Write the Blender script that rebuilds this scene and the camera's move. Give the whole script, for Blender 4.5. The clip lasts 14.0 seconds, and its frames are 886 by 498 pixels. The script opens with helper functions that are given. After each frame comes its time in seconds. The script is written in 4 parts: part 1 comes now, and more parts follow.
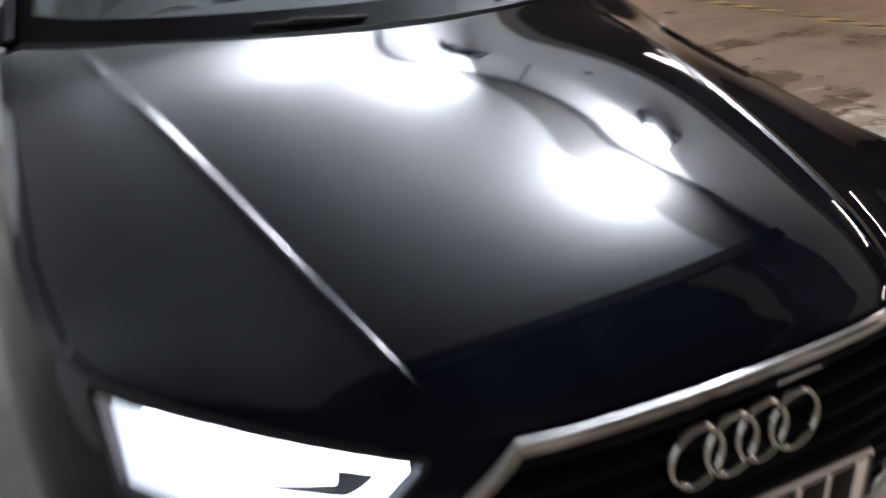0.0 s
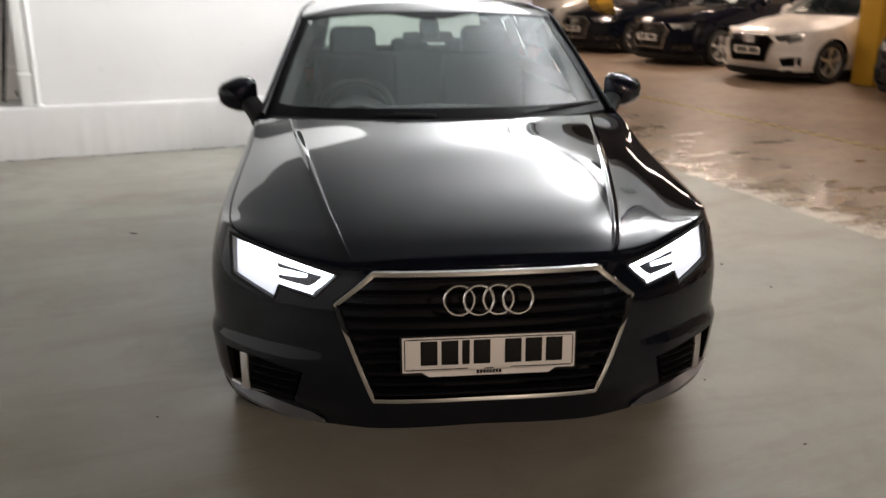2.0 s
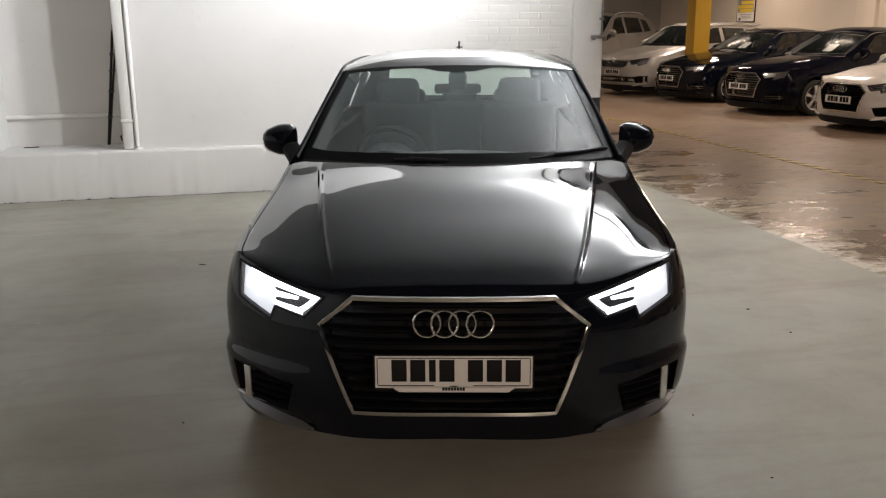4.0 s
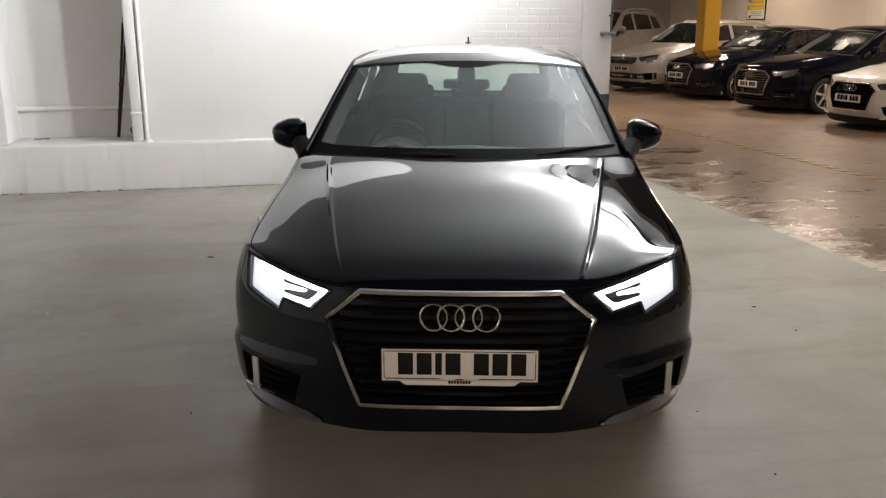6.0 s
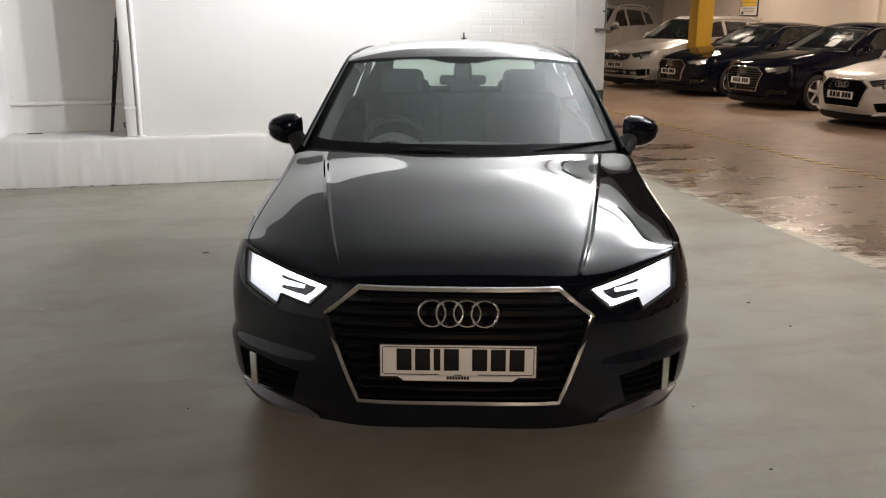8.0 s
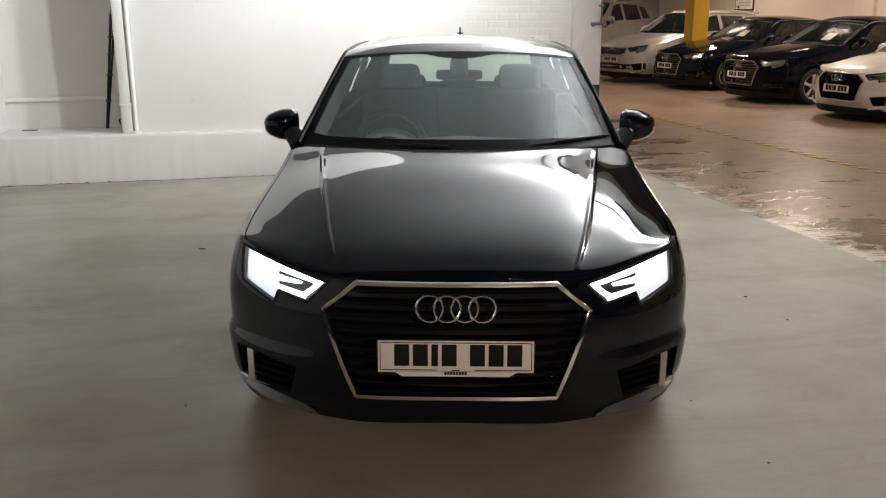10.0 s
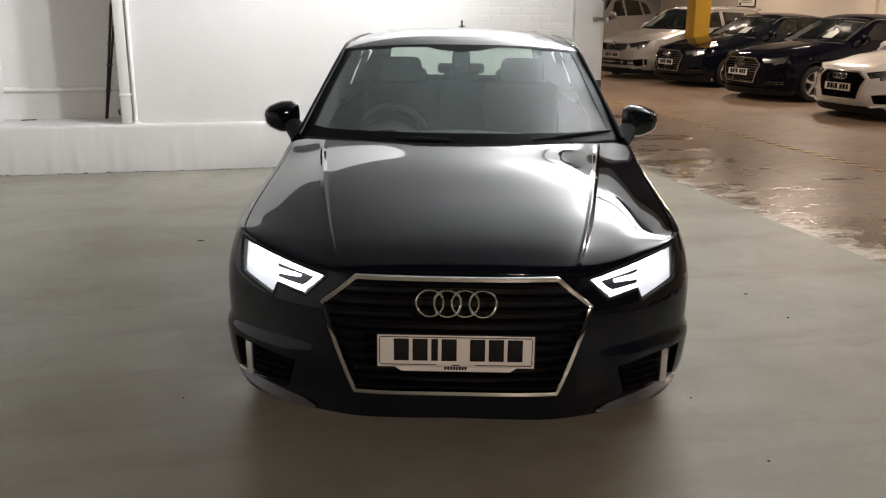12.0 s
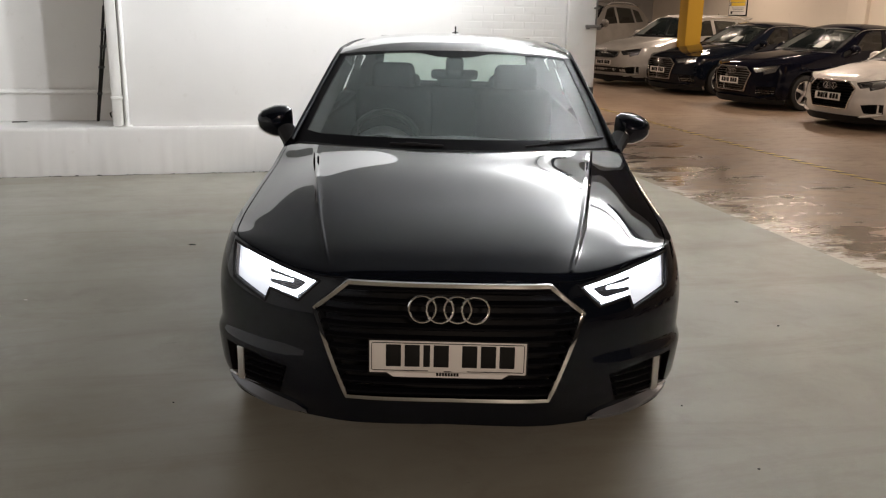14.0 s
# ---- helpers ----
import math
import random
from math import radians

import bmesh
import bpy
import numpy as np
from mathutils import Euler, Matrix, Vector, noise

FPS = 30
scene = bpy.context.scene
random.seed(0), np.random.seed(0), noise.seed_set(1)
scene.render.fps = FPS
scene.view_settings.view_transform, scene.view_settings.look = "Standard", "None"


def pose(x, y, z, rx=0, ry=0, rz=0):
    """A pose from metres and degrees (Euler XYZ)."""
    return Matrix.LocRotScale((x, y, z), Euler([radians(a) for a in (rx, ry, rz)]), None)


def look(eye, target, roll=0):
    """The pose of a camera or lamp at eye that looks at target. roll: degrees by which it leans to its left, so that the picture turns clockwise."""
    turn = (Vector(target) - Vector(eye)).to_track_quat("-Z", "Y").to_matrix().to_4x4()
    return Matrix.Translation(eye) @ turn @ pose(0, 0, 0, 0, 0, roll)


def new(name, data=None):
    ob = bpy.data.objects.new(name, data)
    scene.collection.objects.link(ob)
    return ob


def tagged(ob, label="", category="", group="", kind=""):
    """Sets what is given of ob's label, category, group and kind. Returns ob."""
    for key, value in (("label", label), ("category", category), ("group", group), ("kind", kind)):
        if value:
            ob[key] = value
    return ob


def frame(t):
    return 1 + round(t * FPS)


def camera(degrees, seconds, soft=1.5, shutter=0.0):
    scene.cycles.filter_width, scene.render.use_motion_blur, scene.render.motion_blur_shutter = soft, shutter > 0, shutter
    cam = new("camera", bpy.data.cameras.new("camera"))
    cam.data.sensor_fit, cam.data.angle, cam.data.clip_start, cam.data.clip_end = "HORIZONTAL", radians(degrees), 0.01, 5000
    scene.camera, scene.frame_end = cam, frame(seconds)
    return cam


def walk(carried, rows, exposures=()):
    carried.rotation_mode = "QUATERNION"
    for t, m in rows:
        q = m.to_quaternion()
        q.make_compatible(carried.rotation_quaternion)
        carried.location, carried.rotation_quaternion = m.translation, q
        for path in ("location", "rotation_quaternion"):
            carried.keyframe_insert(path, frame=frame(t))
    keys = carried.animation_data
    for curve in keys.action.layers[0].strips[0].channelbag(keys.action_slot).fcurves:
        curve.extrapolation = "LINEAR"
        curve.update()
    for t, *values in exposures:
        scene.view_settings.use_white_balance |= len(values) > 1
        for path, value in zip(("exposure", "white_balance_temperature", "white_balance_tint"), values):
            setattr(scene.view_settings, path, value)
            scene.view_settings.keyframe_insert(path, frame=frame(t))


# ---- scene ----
from mathutils.bvhtree import BVHTree

cam = camera(54.1, 14.0, soft=1.2, shutter=0.9)
PATH = [
    (0, (-0.796, -0.634, 1.396), (0.024, 0.961, 0.51), -0.76),
    (0.5, (-0.788, -1.019, 1.422), (-0.232, 0.666, 0.499), 0.4),
    (1, (-0.661, -1.501, 1.446), (-0.271, 0.301, 0.671), -1.3),
    (1.5, (-0.505, -1.953, 1.494), (-0.182, -0.099, 0.817), 0.6),
    (2, (-0.382, -2.352, 1.544), (-0.185, -0.454, 0.947), 0.0),
    (2.5, (-0.13, -2.565, 1.56), (-0.074, -0.631, 1.054), 0.8),
    (3, (-0.001, -2.628, 1.571), (-0.014, -0.691, 1.074), -0.0),
    (5.5, (0.05, -2.702, 1.581), (-0.025, -0.764, 1.092), -0.2),
    (6, (0.038, -2.7, 1.581), (-0.029, -0.766, 1.077), -0.0),
    (6.5, (0.031, -2.682, 1.575), (-0.006, -0.752, 1.052), 0.5),
    (7, (0.024, -2.697, 1.58), (0.001, -0.766, 1.06), 0.7),
    (7.5, (0.021, -2.695, 1.584), (-0.017, -0.762, 1.072), 0.5),
    (8, (0.017, -2.703, 1.583), (-0.032, -0.771, 1.069), 0.2),
    (10.5, (0.014, -2.698, 1.582), (-0.026, -0.77, 1.051), -0.0),
    (11, (0.005, -2.7, 1.582), (-0.03, -0.774, 1.045), 0.4),
    (11.5, (0.001, -2.693, 1.58), (-0.036, -0.766, 1.044), 0.7),
    (12, (0.007, -2.68, 1.576), (-0.031, -0.754, 1.039), 0.6),
    (12.5, (0.012, -2.675, 1.578), (-0.018, -0.747, 1.046), 0.6),
    (13, (0.012, -2.672, 1.578), (-0.012, -0.743, 1.053), 1.0),
    (13.5, (0.005, -2.675, 1.578), (-0.01, -0.745, 1.053), 1.3),
    (14, (0.0, -2.68, 1.579), (-0.017, -0.75, 1.054), 1.2),
]
walk(cam, [(t, look(eye, target, roll)) for t, eye, target, roll in PATH],
     [(0, 0.62, 6000, 13), (0.5, 0.55, 6050, 13), (1.0, 0.55, 6250, 13), (1.5, 0.58, 6500, 13), (2.0, 0.40, 6600, 12), (2.5, 0.13, 6600, 11), (3.0, 0.04, 6600, 11),
      (5.5, 0.24, 6600, 11), (8.0, 0.25, 6600, 11), (14.0, 0.23, 6600, 11)])

# ---------------------------------------------------------------- light
world = bpy.data.worlds.new("world")
scene.world = world
world.use_nodes = True
world.node_tree.nodes["Background"].inputs[0].default_value = (0.9, 0.92, 1.0, 1)
world.node_tree.nodes["Background"].inputs[1].default_value = 0.02

# the building stands turned against the car: u along the white wall, v into the depth
TURN = 14.6
B = Matrix.Translation((-4.25, 5.31, 0)) @ Matrix.Rotation(radians(TURN), 4, "Z")


def bp(u, v, z=0.0):
    return B @ Vector((u, v, z))


def area(name, m, sx, sy, watts, colour, spread=180):
    d = bpy.data.lights.new(name, "AREA")
    d.shape, d.size, d.size_y, d.energy, d.color, d.spread = "RECTANGLE", sx, sy, watts, colour, radians(spread)
    ob = new(name, d)
    ob.matrix_world = m
    return ob


COOL, WARM = (0.94, 0.97, 1.0), (1.0, 0.80, 0.64)
CEIL, VOID = 3.54, 5.2
EDGE = -5.56
FLOODS = (-0.97, -2.62, -4.27)
BEAM_U, BEAM_TURN = 5.55, 11.4


def beam_u(v):
    """The face of the beam, which runs slightly askew to the wall."""
    return BEAM_U - math.tan(radians(BEAM_TURN)) * v


for v, du, dv, dz, watts in zip(FLOODS, (-0.6, -0.8, -0.85), (-0.05, 0.5, 0.12), (0.88, 0.7, 0.88), (500, 500, 650)):
    area("flood_light", look(bp(beam_u(v) - 0.16, v, 3.145), bp(beam_u(v) - 0.16 + du, v + dv, 3.145 + dz)), 0.28, 0.17, watts, COOL, 178)
TUBES = [(10.4, -9.5), (10.4, -6.0), (10.4, -2.5), (10.0, 1.0), (8.6, 6.0), (13.6, 3.0), (13.6, 7.0), (13.6, 11.5), (10.0, 14.5)]
for u, v in TUBES:
    area("ceiling_tube", Matrix.Translation(bp(u, v, CEIL - 0.13)) @ Matrix.Rotation(radians(TURN), 4, "Z"), 0.14, 1.5, 94 if u > 11 or v > 5 else 40 if -7 < v < -2 else 17, WARM)


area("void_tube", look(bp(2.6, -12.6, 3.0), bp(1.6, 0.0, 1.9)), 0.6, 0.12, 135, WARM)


# ---------------------------------------------------------------- materials
def material(name, base=(0.5, 0.5, 0.5), rough=0.5, metal=0.0, coat=0.0, emit=None, strength=0.0, spec=0.5):
    m = bpy.data.materials.new(name)
    m.use_nodes = True
    p = m.node_tree.nodes["Principled BSDF"]
    p.inputs["Base Color"].default_value = (*base, 1)
    p.inputs["Roughness"].default_value = rough
    p.inputs["Metallic"].default_value = metal
    p.inputs["Coat Weight"].default_value = coat
    p.inputs["Coat Roughness"].default_value = 0.03
    p.inputs["Specular IOR Level"].default_value = spec
    if emit:
        p.inputs["Emission Color"].default_value = (*emit, 1)
        p.inputs["Emission Strength"].default_value = strength
    return m


def nodes_of(m):
    t = m.node_tree
    return t, t.nodes["Principled BSDF"]


def noise_node(t, scale, detail=4, rough=0.55, vector=None, distortion=0.0):
    n = t.nodes.new("ShaderNodeTexNoise")
    n.inputs["Scale"].default_value, n.inputs["Detail"].default_value = scale, detail
    n.inputs["Roughness"].default_value, n.inputs["Distortion"].default_value = rough, distortion
    if vector:
        t.links.new(vector, n.inputs["Vector"])
    return n.outputs["Fac"]


def ramp(t, fac, stops):
    r = t.nodes.new("ShaderNodeValToRGB")
    while len(r.color_ramp.elements) < len(stops):
        r.color_ramp.elements.new(0.5)
    for e, (p, c) in zip(r.color_ramp.elements, stops):
        e.position = p
        e.color = (*c, 1) if len(c) == 3 else c
    t.links.new(fac, r.inputs["Fac"])
    return r.outputs["Color"]


def mixc(t, fac, a, b, blend="MIX"):
    n = t.nodes.new("ShaderNodeMix")
    n.data_type, n.blend_type = "RGBA", blend
    for value, sock in ((fac, n.inputs[0]), (a, n.inputs[6]), (b, n.inputs[7])):
        if isinstance(value, (int, float)):
            sock.default_value = value
        elif isinstance(value, tuple):
            sock.default_value = (*value, 1)
        else:
            t.links.new(value, sock)
    return n.outputs[2]


def bump(t, p, height, strength=0.2, dist=0.01):
    b = t.nodes.new("ShaderNodeBump")
    b.inputs["Strength"].default_value, b.inputs["Distance"].default_value = strength, dist
    t.links.new(height, b.inputs["Height"])
    t.links.new(b.outputs["Normal"], p.inputs["Normal"])


def position(t):
    return t.nodes.new("ShaderNodeNewGeometry").outputs["Position"]


def paint(name, base, metal=0.0, rough=0.35, spec=0.5):
    """Car paint: a flake layer under clear lacquer with a breath of dust."""
    m = material(name, base, rough, metal, 1.0, spec=spec)
    t, p = nodes_of(m)
    p.inputs["Coat Roughness"].default_value = 0.028
    p.inputs["Coat IOR"].default_value = 1.42
    o = t.nodes.new("ShaderNodeTexCoord").outputs["Object"]
    dust = noise_node(t, 3.5, 6, 0.6, o)
    lo = tuple(c * 0.9 for c in base)
    hi = tuple(c * 1.12 + 0.0006 for c in base)
    t.links.new(ramp(t, dust, [(0.35, lo), (0.7, hi)]), p.inputs["Base Color"])
    return m


def plaster(name, base, grain=60.0, strength=0.25, dirt=(0.55, 0.53, 0.5), rough=0.75):
    m = material(name, base, rough)
    t, p = nodes_of(m)
    pos = position(t)
    big = noise_node(t, 0.9, 5, 0.6, pos)
    small = noise_node(t, 9.0, 6, 0.65, pos)
    dirty = tuple(a * b for a, b in zip(base, dirt))
    c = ramp(t, big, [(0.3, tuple(x * 0.93 for x in base)), (0.7, base)])
    stain = ramp(t, small, [(0.62, (0, 0, 0)), (0.8, (0.45, 0.45, 0.45))])
    t.links.new(mixc(t, stain, c, dirty), p.inputs["Base Color"])
    bump(t, p, noise_node(t, grain, 5, 0.6, pos), strength, 0.006)
    return m


def glass(name, tint, rough=0.0, ior=1.5, dust=0.0, gloss=1.0):
    """Clear glass with a film of dust."""
    m = bpy.data.materials.new(name)
    m.use_nodes = True
    t = m.node_tree
    t.nodes.remove(t.nodes["Principled BSDF"])
    tr, gl, fr, mx = (t.nodes.new("ShaderNode" + n) for n in ("BsdfTransparent", "BsdfGlossy", "LayerWeight", "MixShader"))
    tr.inputs["Color"].default_value = (*tint, 1)
    gl.inputs["Roughness"].default_value = rough
    fr.inputs["Blend"].default_value = 0.5
    f0 = ((ior - 1) / (ior + 1)) ** 2
    power, gain = t.nodes.new("ShaderNodeMath"), t.nodes.new("ShaderNodeMath")
    power.operation, gain.operation = "POWER", "MULTIPLY_ADD"
    t.links.new(fr.outputs["Facing"], power.inputs[0])
    power.inputs[1].default_value = 5
    t.links.new(power.outputs[0], gain.inputs[0])
    gain.inputs[1].default_value, gain.inputs[2].default_value = gloss * (1 - 2 * f0), gloss * 2 * f0
    t.links.new(gain.outputs[0], mx.inputs[0])
    t.links.new(tr.outputs[0], mx.inputs[1])
    t.links.new(gl.outputs[0], mx.inputs[2])
    last = mx.outputs[0]
    if dust:
        df, m2 = t.nodes.new("ShaderNodeBsdfDiffuse"), t.nodes.new("ShaderNodeMixShader")
        df.inputs["Color"].default_value = (0.42, 0.58, 0.62, 1)
        o = t.nodes.new("ShaderNodeTexCoord").outputs["Object"]
        t.links.new(ramp(t, noise_node(t, 2.5, 6, 0.6, o), [(0.3, (dust * 0.8,) * 3), (0.7, (dust * 1.2,) * 3)]), m2.inputs[0])
        t.links.new(last, m2.inputs[1])
        t.links.new(df.outputs[0], m2.inputs[2])
        last = m2.outputs[0]
    t.links.new(last, t.nodes["Material Output"].inputs["Surface"])
    return m


BLACK_PAINT = paint("black_metallic_paint", (0.0036, 0.0052, 0.0098), 0.0, 0.5, 0.0)
BLUE_PAINT = paint("navy_metallic_paint", (0.0036, 0.0042, 0.0092), 0.0, 0.5, 0.0)
BLUE_PAINT.node_tree.nodes["Principled BSDF"].inputs["Coat Weight"].default_value = 0.5
WHITE_PAINT = paint("white_paint", (0.72, 0.70, 0.68), 0.0, 0.35)
SILVER_PAINT = paint("silver_paint", (0.39, 0.375, 0.355), 0.1, 0.4)
GREY_PAINT = paint("grey_paint", (0.20, 0.19, 0.18), 0.4, 0.35)
CHROME = material("chrome", (0.70, 0.69, 0.68), 0.07, 1.0)
SATIN = material("satin_silver", (0.72, 0.72, 0.72), 0.38, 0.85)
BRIGHT = material("bright_chrome", (0.9, 0.9, 0.9), 0.14, 1.0)
GLOSS_BLACK = material("gloss_black", (0.008, 0.008, 0.009), 0.18, coat=0.5)
SLAT_BLACK = material("satin_black_plastic", (0.004, 0.004, 0.0055), 0.42, spec=0.07)
TRIM_BLACK = material("matt_black_plastic", (0.008, 0.008, 0.009), 0.6, spec=0.3)
# grey for the bumper lip, with the reflected floor light in the colour
LIP_SHEEN = material("lip_sheen_grey", (0.25, 0.26, 0.285), 0.28, 0.85)
RUBBER = material("rubber", (0.015, 0.015, 0.015), 0.8)
CLOTH = material("dark_cloth", (0.007, 0.007, 0.008), 0.95, spec=0.2)
DASH = material("grey_dashboard_plastic", (0.12, 0.125, 0.125), 0.7)
DARK_TRIM = material("dark_pillar_trim", (0.03, 0.031, 0.032), 0.8)
LEATHER = material("black_leather", (0.010, 0.010, 0.011), 0.38)
PALE_TRIM = material("pale_headlining", (0.35, 0.35, 0.34), 0.9)
PLATE_WHITE = material("plate_white", (0.72, 0.70, 0.68), 0.35)
INK = material("black_ink", (0.008, 0.008, 0.008), 0.7, spec=0.2)
SCREEN_GLASS = glass("windscreen_glass", (0.82, 0.86, 0.86), 0.09, ior=1.62, dust=0.16)
PARKED_GLASS = glass("parked_windscreen_glass", (0.40, 0.43, 0.43), 0.16, ior=1.10, dust=0.012, gloss=0.25)
SIDE_GLASS = glass("side_glass", (0.11, 0.12, 0.12))
REAR_GLASS = glass("green_tinted_glass", (0.70, 0.82, 0.74))
CLEAR = glass("lamp_cover", (0.93, 0.95, 0.97))
LED = material("led_light", (0.9, 0.9, 0.9), 0.4, emit=(0.86, 0.92, 1.0), strength=9)
LED_SOFT = material("led_reflector", (0.9, 0.9, 0.9), 0.4, emit=(0.80, 0.88, 1.0), strength=0.60)
LAMP_BLACK = material("lamp_inner_black", (0.012, 0.012, 0.014), 0.45, spec=0.3)
LAMP_GREY = material("lamp_edge_grey", (0.45, 0.45, 0.48), 0.4, 0.3)
LAMP_DARK = material("lamp_inner_dark", (0.05, 0.05, 0.055), 0.3, 0.6)
LAMP_PALE = material("lamp_reflector_pale", (0.6, 0.6, 0.6), 0.2, 0.9)


# ---------------------------------------------------------------- mesh helpers
def soften(bm, angle=32):
    for f in bm.faces:
        f.smooth = True
    for e in bm.edges:
        if len(e.link_faces) == 2 and e.calc_face_angle(0) > radians(angle):
            e.smooth = False


def part(name, bm, mat, parent=None, label="", angle=32, recalc=True):
    if recalc:
        bmesh.ops.recalc_face_normals(bm, faces=bm.faces[:])
    soften(bm, angle)
    me = bpy.data.meshes.new(name)
    bm.to_mesh(me)
    bm.free()
    for m in (mat if isinstance(mat, (list, tuple)) else [mat]):
        me.materials.append(m)
    ob = new(name, me)
    if parent is not None:
        ob.parent = parent
    if label:
        ob["label"] = label
    return ob


def grid(f, nu, nv, close_u=False):
    """A sheet: f(i, j) for i in 0..nu, j in 0..nv."""
    bm = bmesh.new()
    vs = [[bm.verts.new(f(i, j)) for j in range(nv + 1)] for i in range(nu + (0 if close_u else 1))]
    n = len(vs)
    for i in range(nu):
        for j in range(nv):
            a, b = vs[i], vs[(i + 1) % n]
            bm.faces.new((a[j], b[j], b[j + 1], a[j + 1]))
    return bm


def box(bm, c, s, bevel=0.0, m=None, seg=2):
    r = bmesh.ops.create_cube(bm, size=1)
    vs = r["verts"]
    for v in vs:
        v.co = Vector((v.co.x * s[0], v.co.y * s[1], v.co.z * s[2]))
    if bevel:
        es = list({e for v in vs for e in v.link_edges})
        out = bmesh.ops.bevel(bm, geom=es, offset=bevel, segments=seg, affect="EDGES", profile=0.5)
        vs = list({v for f in out["faces"] for v in f.verts} | {v for v in vs if v.is_valid})
    t = Matrix.Translation(c)
    if m is not None:
        t = t @ m
    bmesh.ops.transform(bm, matrix=t, verts=vs)
    return bm


def boxed(c, s, bevel=0.0, m=None, seg=2):
    return box(bmesh.new(), c, s, bevel, m, seg)


def lathe(profile, n=40, axis="X"):
    """profile: (along the axis, radius)."""
    def f(i, j):
        a = 2 * math.pi * i / n
        h, r = profile[j]
        if axis == "X":
            return Vector((h, r * math.cos(a), r * math.sin(a)))
        if axis == "Y":
            return Vector((r * math.cos(a), h, r * math.sin(a)))
        return Vector((r * math.cos(a), r * math.sin(a), h))
    bm = grid(f, n, len(profile) - 1, True)
    bmesh.ops.remove_doubles(bm, verts=bm.verts[:], dist=1e-5)
    return bm


def sweep(points, rx, rz=None, closed=False, n=10, up=Vector((0, 0, 1)), flat=False):
    """A bar with an oval or square section along points."""
    rz = rx if rz is None else rz
    pts = [Vector(p) for p in points]
    k = len(pts)
    bm = bmesh.new()
    rings = []
    for i, p in enumerate(pts):
        a = pts[(i - 1) % k] if closed or i else pts[0]
        b = pts[(i + 1) % k] if closed or i < k - 1 else pts[-1]
        d = (b - a).normalized()
        s = d.cross(up)
        if s.length < 1e-4:
            s = d.cross(Vector((0, 1, 0)))
        s.normalize()
        w = s.cross(d).normalized()
        ring = []
        for q in range(n):
            t = 2 * math.pi * (q + 0.5) / n
            c, e = math.cos(t), math.sin(t)
            if flat:
                g = 1.0 / max(abs(c), abs(e)) ** 0.75
                c, e = c * g, e * g
            ring.append(bm.verts.new(p + s * c * rx + w * e * rz))
        rings.append(ring)
    for i in range(k if closed else k - 1):
        a, b = rings[i], rings[(i + 1) % k]
        for q in range(n):
            bm.faces.new((a[q], a[(q + 1) % n], b[(q + 1) % n], b[q]))
    if not closed:
        bm.faces.new(rings[0][::-1])
        bm.faces.new(rings[-1])
    return bm


def catmull(pts, t):
    """A smooth curve through control points, t from 0 to len - 1."""
    n = len(pts)
    i = min(int(t), n - 2)
    f = t - i
    p0, p1, p2, p3 = (pts[max(0, min(n - 1, q))] for q in (i - 1, i, i + 1, i + 2))
    return tuple(0.5 * (2 * b + (c - a) * f + (2 * a - 5 * b + 4 * c - d) * f * f + (3 * b - a - 3 * c + d) * f ** 3)
                 for a, b, c, d in zip(p0, p1, p2, p3))


def lerp(a, b, t):
    return a + (b - a) * t


def inside(poly, x, y):
    hit = False
    for (ax, ay), (bx, by) in zip(poly, poly[1:] + poly[:1]):
        if (ay > y) != (by > y) and x < (bx - ax) * (y - ay) / (by - ay) + ax:
            hit = not hit
    return hit


def cut_hole(bm, poly, axes, keep):
    """Cuts a straight-edged opening through the sheet; keep(centre) picks the faces that may be cut. axes: the two coordinates of poly."""
    a, b = axes
    lo = [min(p[k] for p in poly) for k in (0, 1)]
    hi = [max(p[k] for p in poly) for k in (0, 1)]
    for (ax, ay), (bx, by) in zip(poly, poly[1:] + poly[:1]):
        co, no = Vector((0, 0, 0)), Vector((0, 0, 0))
        co[a], co[b] = ax, ay
        no[a], no[b] = by - ay, ax - bx
        fs = []
        for f in bm.faces:
            if not keep(f.calc_center_median()):
                continue
            xs, ys = [v.co[a] for v in f.verts], [v.co[b] for v in f.verts]
            if max(xs) >= lo[0] and min(xs) <= hi[0] and max(ys) >= lo[1] and min(ys) <= hi[1]:
                fs.append(f)
        geom = fs + list({e for f in fs for e in f.edges}) + list({v for f in fs for v in f.verts})
        bmesh.ops.bisect_plane(bm, geom=geom, plane_co=co, plane_no=no, dist=1e-5)
    dead = []
    for f in bm.faces:
        c = f.calc_center_median()
        if keep(c) and inside(poly, c[a], c[b]):
            dead.append(f)
    bmesh.ops.delete(bm, geom=dead, context="FACES")


def mirror_x(poly):
    return [(-x, z) for x, z in reversed(poly)]

